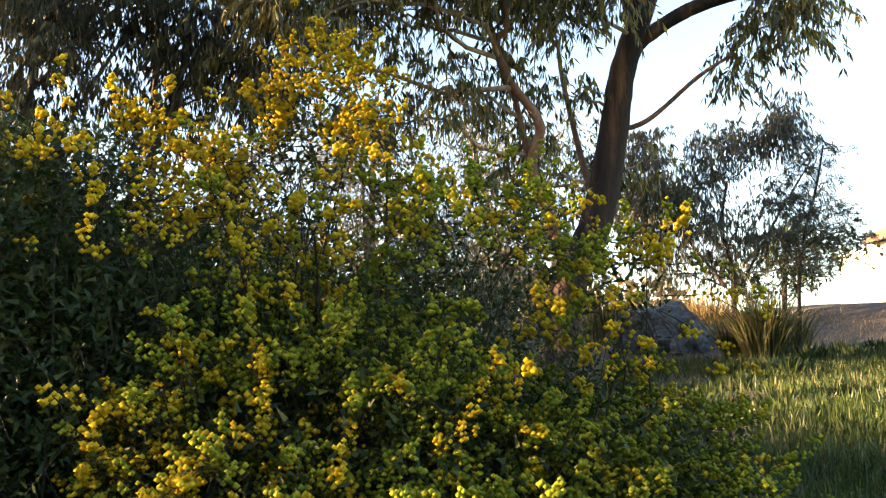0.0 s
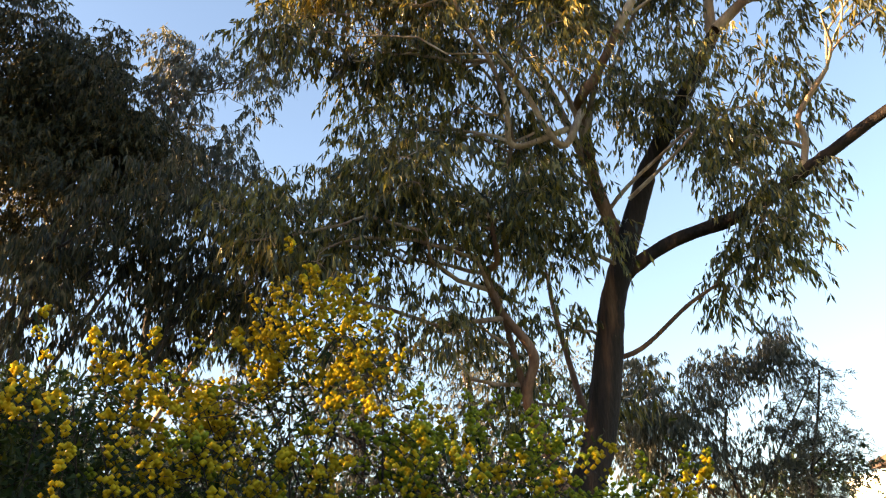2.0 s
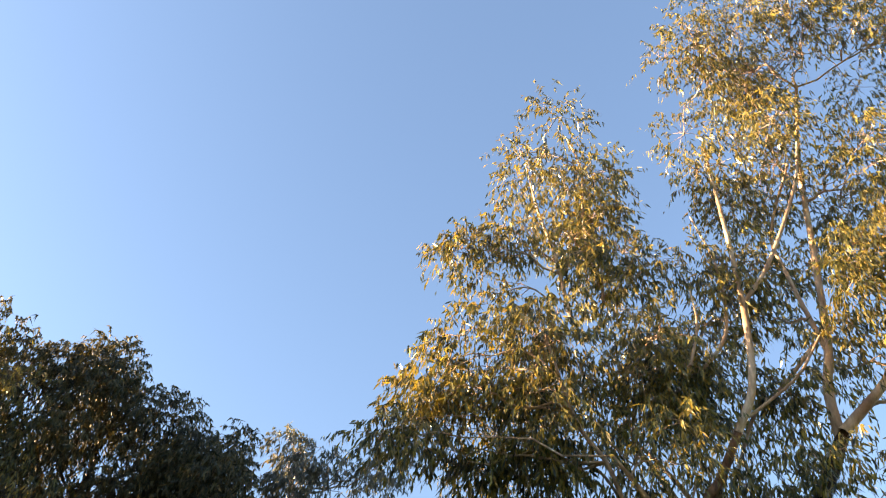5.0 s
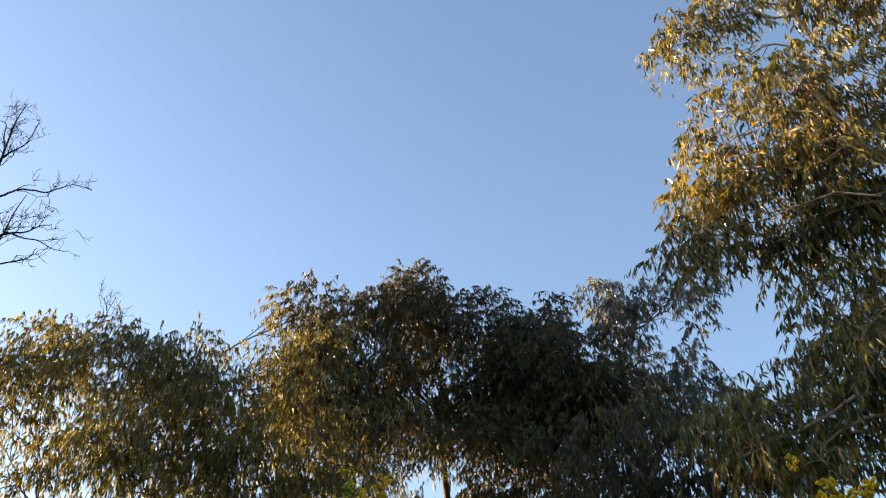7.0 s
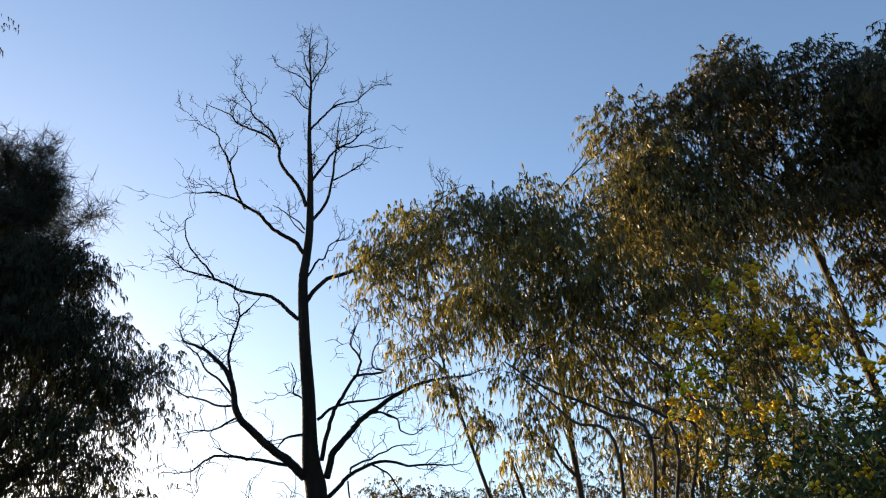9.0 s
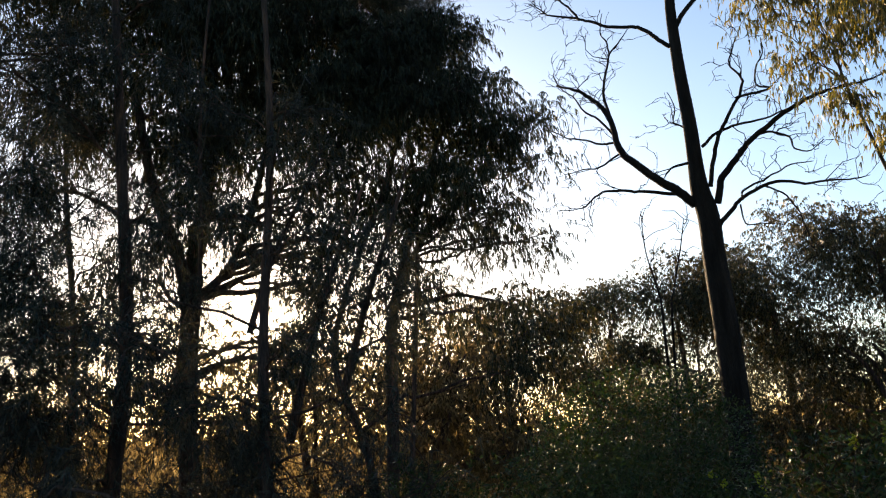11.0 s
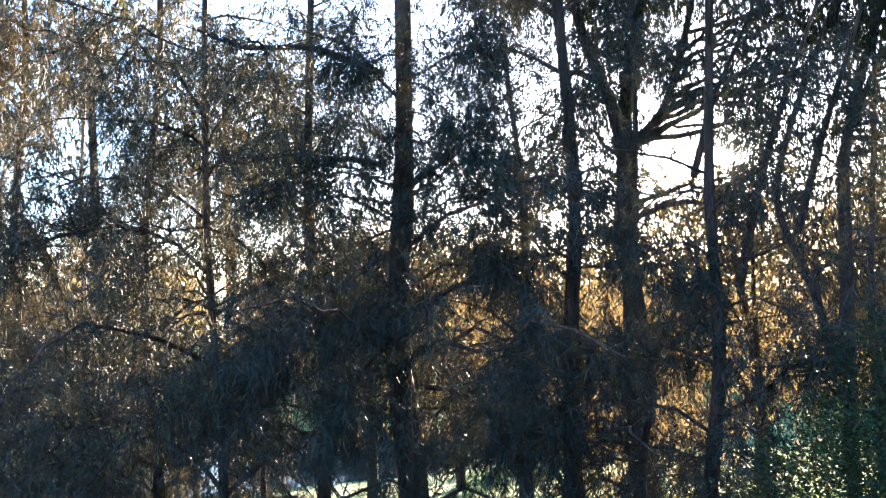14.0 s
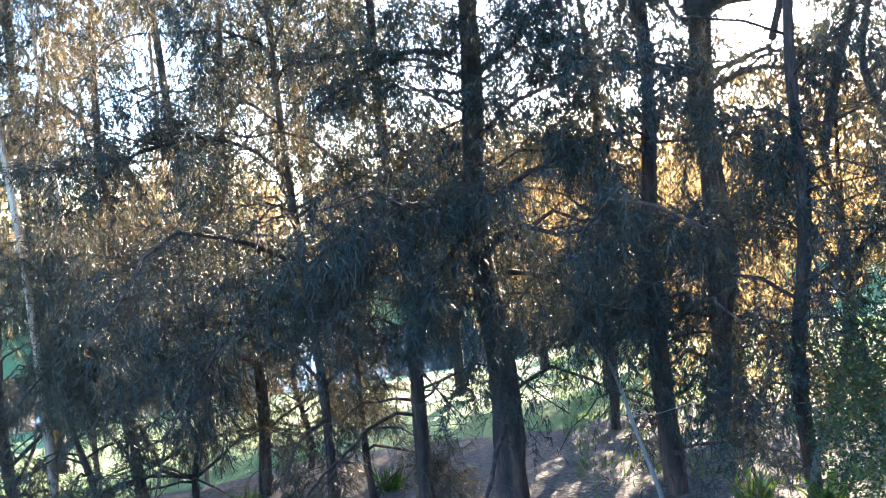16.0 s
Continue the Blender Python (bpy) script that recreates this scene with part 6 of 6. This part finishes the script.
def tussock(place, n, height, spread, seed, mat, label, width=0.012, name="tussock"):
    rng = np.random.default_rng(seed)
    a = rng.uniform(0, 2 * math.pi, n)
    rad = rng.uniform(0, 0.18, n) * spread * 2
    o = np.stack([place[0] + np.cos(a) * rad, place[1] + np.sin(a) * rad, np.full(n, place[2] - 0.03)], axis=1)
    way = unit(np.stack([np.cos(a), np.sin(a), np.zeros(n)], axis=1) * rng.uniform(0.02, 0.34, (n, 1)) + rng.normal(0, 0.1, (n, 3)) + [0, 0, 1])
    ln = height * rng.uniform(0.55, 1.2, (n, 1, 1))
    s = np.linspace(0, 1, 5)[None, :, None]
    p = o[:, None] + way[:, None] * ln * s + np.array([0, 0, -1.0]) * ln * 0.35 * s ** 2.5 * rng.uniform(0.2, 1.3, (n, 1, 1)) + way[:, None] * [1, 1, 0] * ln * 0.35 * s ** 2.5
    g = Geo()
    strips(g, p, np.array([0.8, 1, 0.9, 0.6, 0.1]) * width, unit(np.cross(way, rng.normal(0, 1, (n, 3)))))
    return alone(name, g, mat, place, label, "grass plant", "tussocks")


boulder(at_bearing(-15.0, 15.2), (0.75, 0.6, 0.6), 3, "blue-grey boulder at the edge of the garden bed")
boulder(at_bearing(-16.6, 14.6), (0.45, 0.4, 0.4), 7, "grey boulder beside the tussocks")
boulder(at_bearing(-13.0, 15.4), (0.5, 0.45, 0.5), 9, "lichened boulder under the gum tree")
tussock(at_bearing(-20.8, 12.2), 520, 1.15, 0.62, 71, TUSSOCK, "large strappy tussock with arching olive blades", 0.02)
tussock(at_bearing(-19.2, 12.8), 300, 0.85, 0.5, 72, TUSSOCK, "strappy tussock with arching olive blades", 0.02)
tussock(at_bearing(-22.6, 13.0), 240, 0.75, 0.5, 70, TUSSOCK, "strappy tussock with arching olive blades", 0.02)
tussock(at_bearing(-14.0, 18.0), 260, 1.0, 1.2, 73, DRY, "straw-coloured dry tussock in the garden bed", 0.02)
tussock(at_bearing(-17.5, 18.0), 260, 1.0, 1.2, 74, DRY, "straw-coloured dry tussock in the garden bed", 0.02)
tussock(at_bearing(-11.0, 17.5), 420, 1.4, 1.2, 69, TUSSOCK, "tall olive tussock behind the boulders", 0.02)
for i, (b, d, h) in enumerate(((-22.4, 10.6, 0.4), (-24.0, 11.4, 0.4), (-25.2, 12.4, 0.45), (-26.4, 12.0, 0.35), (-23.4, 12.2, 0.4), (-18.6, 10.8, 0.35), (-20.2, 10.2, 0.3), (-27.4, 13.0, 0.4))):
    tussock(at_bearing(b, d), 150, h * 0.65, 0.6, 220 + i, SHRUB_LEAF, "leafy green weed clump on the bank by the lawn", 0.03, "weed")


def lawn_grass(name, bearing0, bearing1, d0, d1, n, height, seed, mat, label, width=0.006):
    rng = np.random.default_rng(seed)
    a = np.radians(rng.uniform(bearing0, bearing1, n))
    d = np.sqrt(rng.uniform(d0 ** 2, d1 ** 2, n))
    x, y = -np.sin(a) * d, np.cos(a) * d
    keep = np.sin(x * 2.1 + 1.7 * np.sin(y)) * np.sin(y * 1.7 + x) + rng.normal(0, 0.5, n) > -0.35
    x, y = x[keep], y[keep]
    n = len(x)
    o = np.stack([x, y, ground_height(x, y) - 0.01], axis=1)
    way = unit(rng.normal(0, 0.35, (n, 3)) + [0, 0, 1])
    tip = o + way * height * rng.uniform(0.4, 1.3, (n, 1))
    g = Geo()
    points(g, o, tip, width, unit(np.cross(way, rng.normal(0, 1, (n, 3)))))
    return alone(name, g, mat, (0, 0, 0), label, "grass", kind="stuff")


lawn_grass("lawn_grass", -40, -20.5, 3.0, 12, 42000, 0.085, 77, GRASS, "soft green lawn grass on the slope", 0.009)
lawn_grass("bed_weeds", -30, -11, 4.0, 13, 26000, 0.14, 80, SHRUB_LEAF, "low dark green weeds on the bank", 0.022)
lawn_grass("bed_grass", -30, -6, 9, 17, 6000, 0.12, 78, DRY, "dry grass and litter in the garden bed", 0.008)
lawn_grass("grove_grass", 88, 116, 7, 30, 30000, 0.1, 79, GRASS, "patchy grass below the she-oaks", 0.02)


def fallen_branch(points_, r, seed, label):
    rng = np.random.default_rng(seed)
    g = Geo()
    ln = fine(points_, 6)
    ln = ln + np.cumsum(rng.normal(0, 0.012, ln.shape), axis=0)
    tubes(g, ln[None], (np.linspace(r, r * 0.35, len(ln)) * rng.uniform(0.85, 1.15, len(ln)))[None], 7)
    n = 9
    i = rng.integers(len(ln) // 3, len(ln), n)
    e = ln[i] + unit(rng.normal(0, 1, (n, 3)) + [0, 0, 0.4]) * rng.uniform(0.2, 0.7, (n, 1))
    tubes(g, curves(ln[i], e, 5, rng, 0.0, 0.15), np.broadcast_to(np.linspace(r * 0.35, r * 0.1, 5), (n, 5)), 4)
    return alone("fallen_branch", g, WOOD_GREY, tuple(ln[0]), label, "branch", "fallen branches")


def lean(b0, d0, b1, d1, z1):
    """A line from the ground at one bearing to a height at another."""
    x0, y0, z0 = at_bearing(b0, d0)
    x1, y1, _ = at_bearing(b1, d1)
    return [(x0, y0, z0 + 0.02), ((x0 + x1) / 2, (y0 + y1) / 2, (z0 + z1) / 2 + 0.12), (x1, y1, z1)]


fallen_branch(lean(110.5, 6.3, 116.5, 6.5, 1.15), 0.02, 201, "bleached dead branch leaning against a she-oak trunk")
fallen_branch(lean(95.5, 6.6, 99.2, 6.6, 0.9), 0.03, 202, "grey dead limb leaning on the young she-oak")
fallen_branch(lean(101.5, 6.2, 98.0, 6.5, 0.4), 0.03, 203, "grey fallen limb at the foot of the she-oaks")
fallen_branch(lean(105.0, 8.0, 100.5, 7.4, 0.8), 0.03, 204, "pale broken limb among the she-oaks")
for i, (b, d, h) in enumerate(((148.6, 11.0, 0.45), (146.8, 10.6, 0.35), (137.9, 9.0, 0.3), (128.6, 8.6, 0.3), (105.0, 6.4, 0.35), (100.6, 6.0, 0.35))):
    tussock(at_bearing(b, d), 90, h, 0.3, 210 + i, GRASS, "bright green weed clump at the edge of the grove", 0.025, "weed")
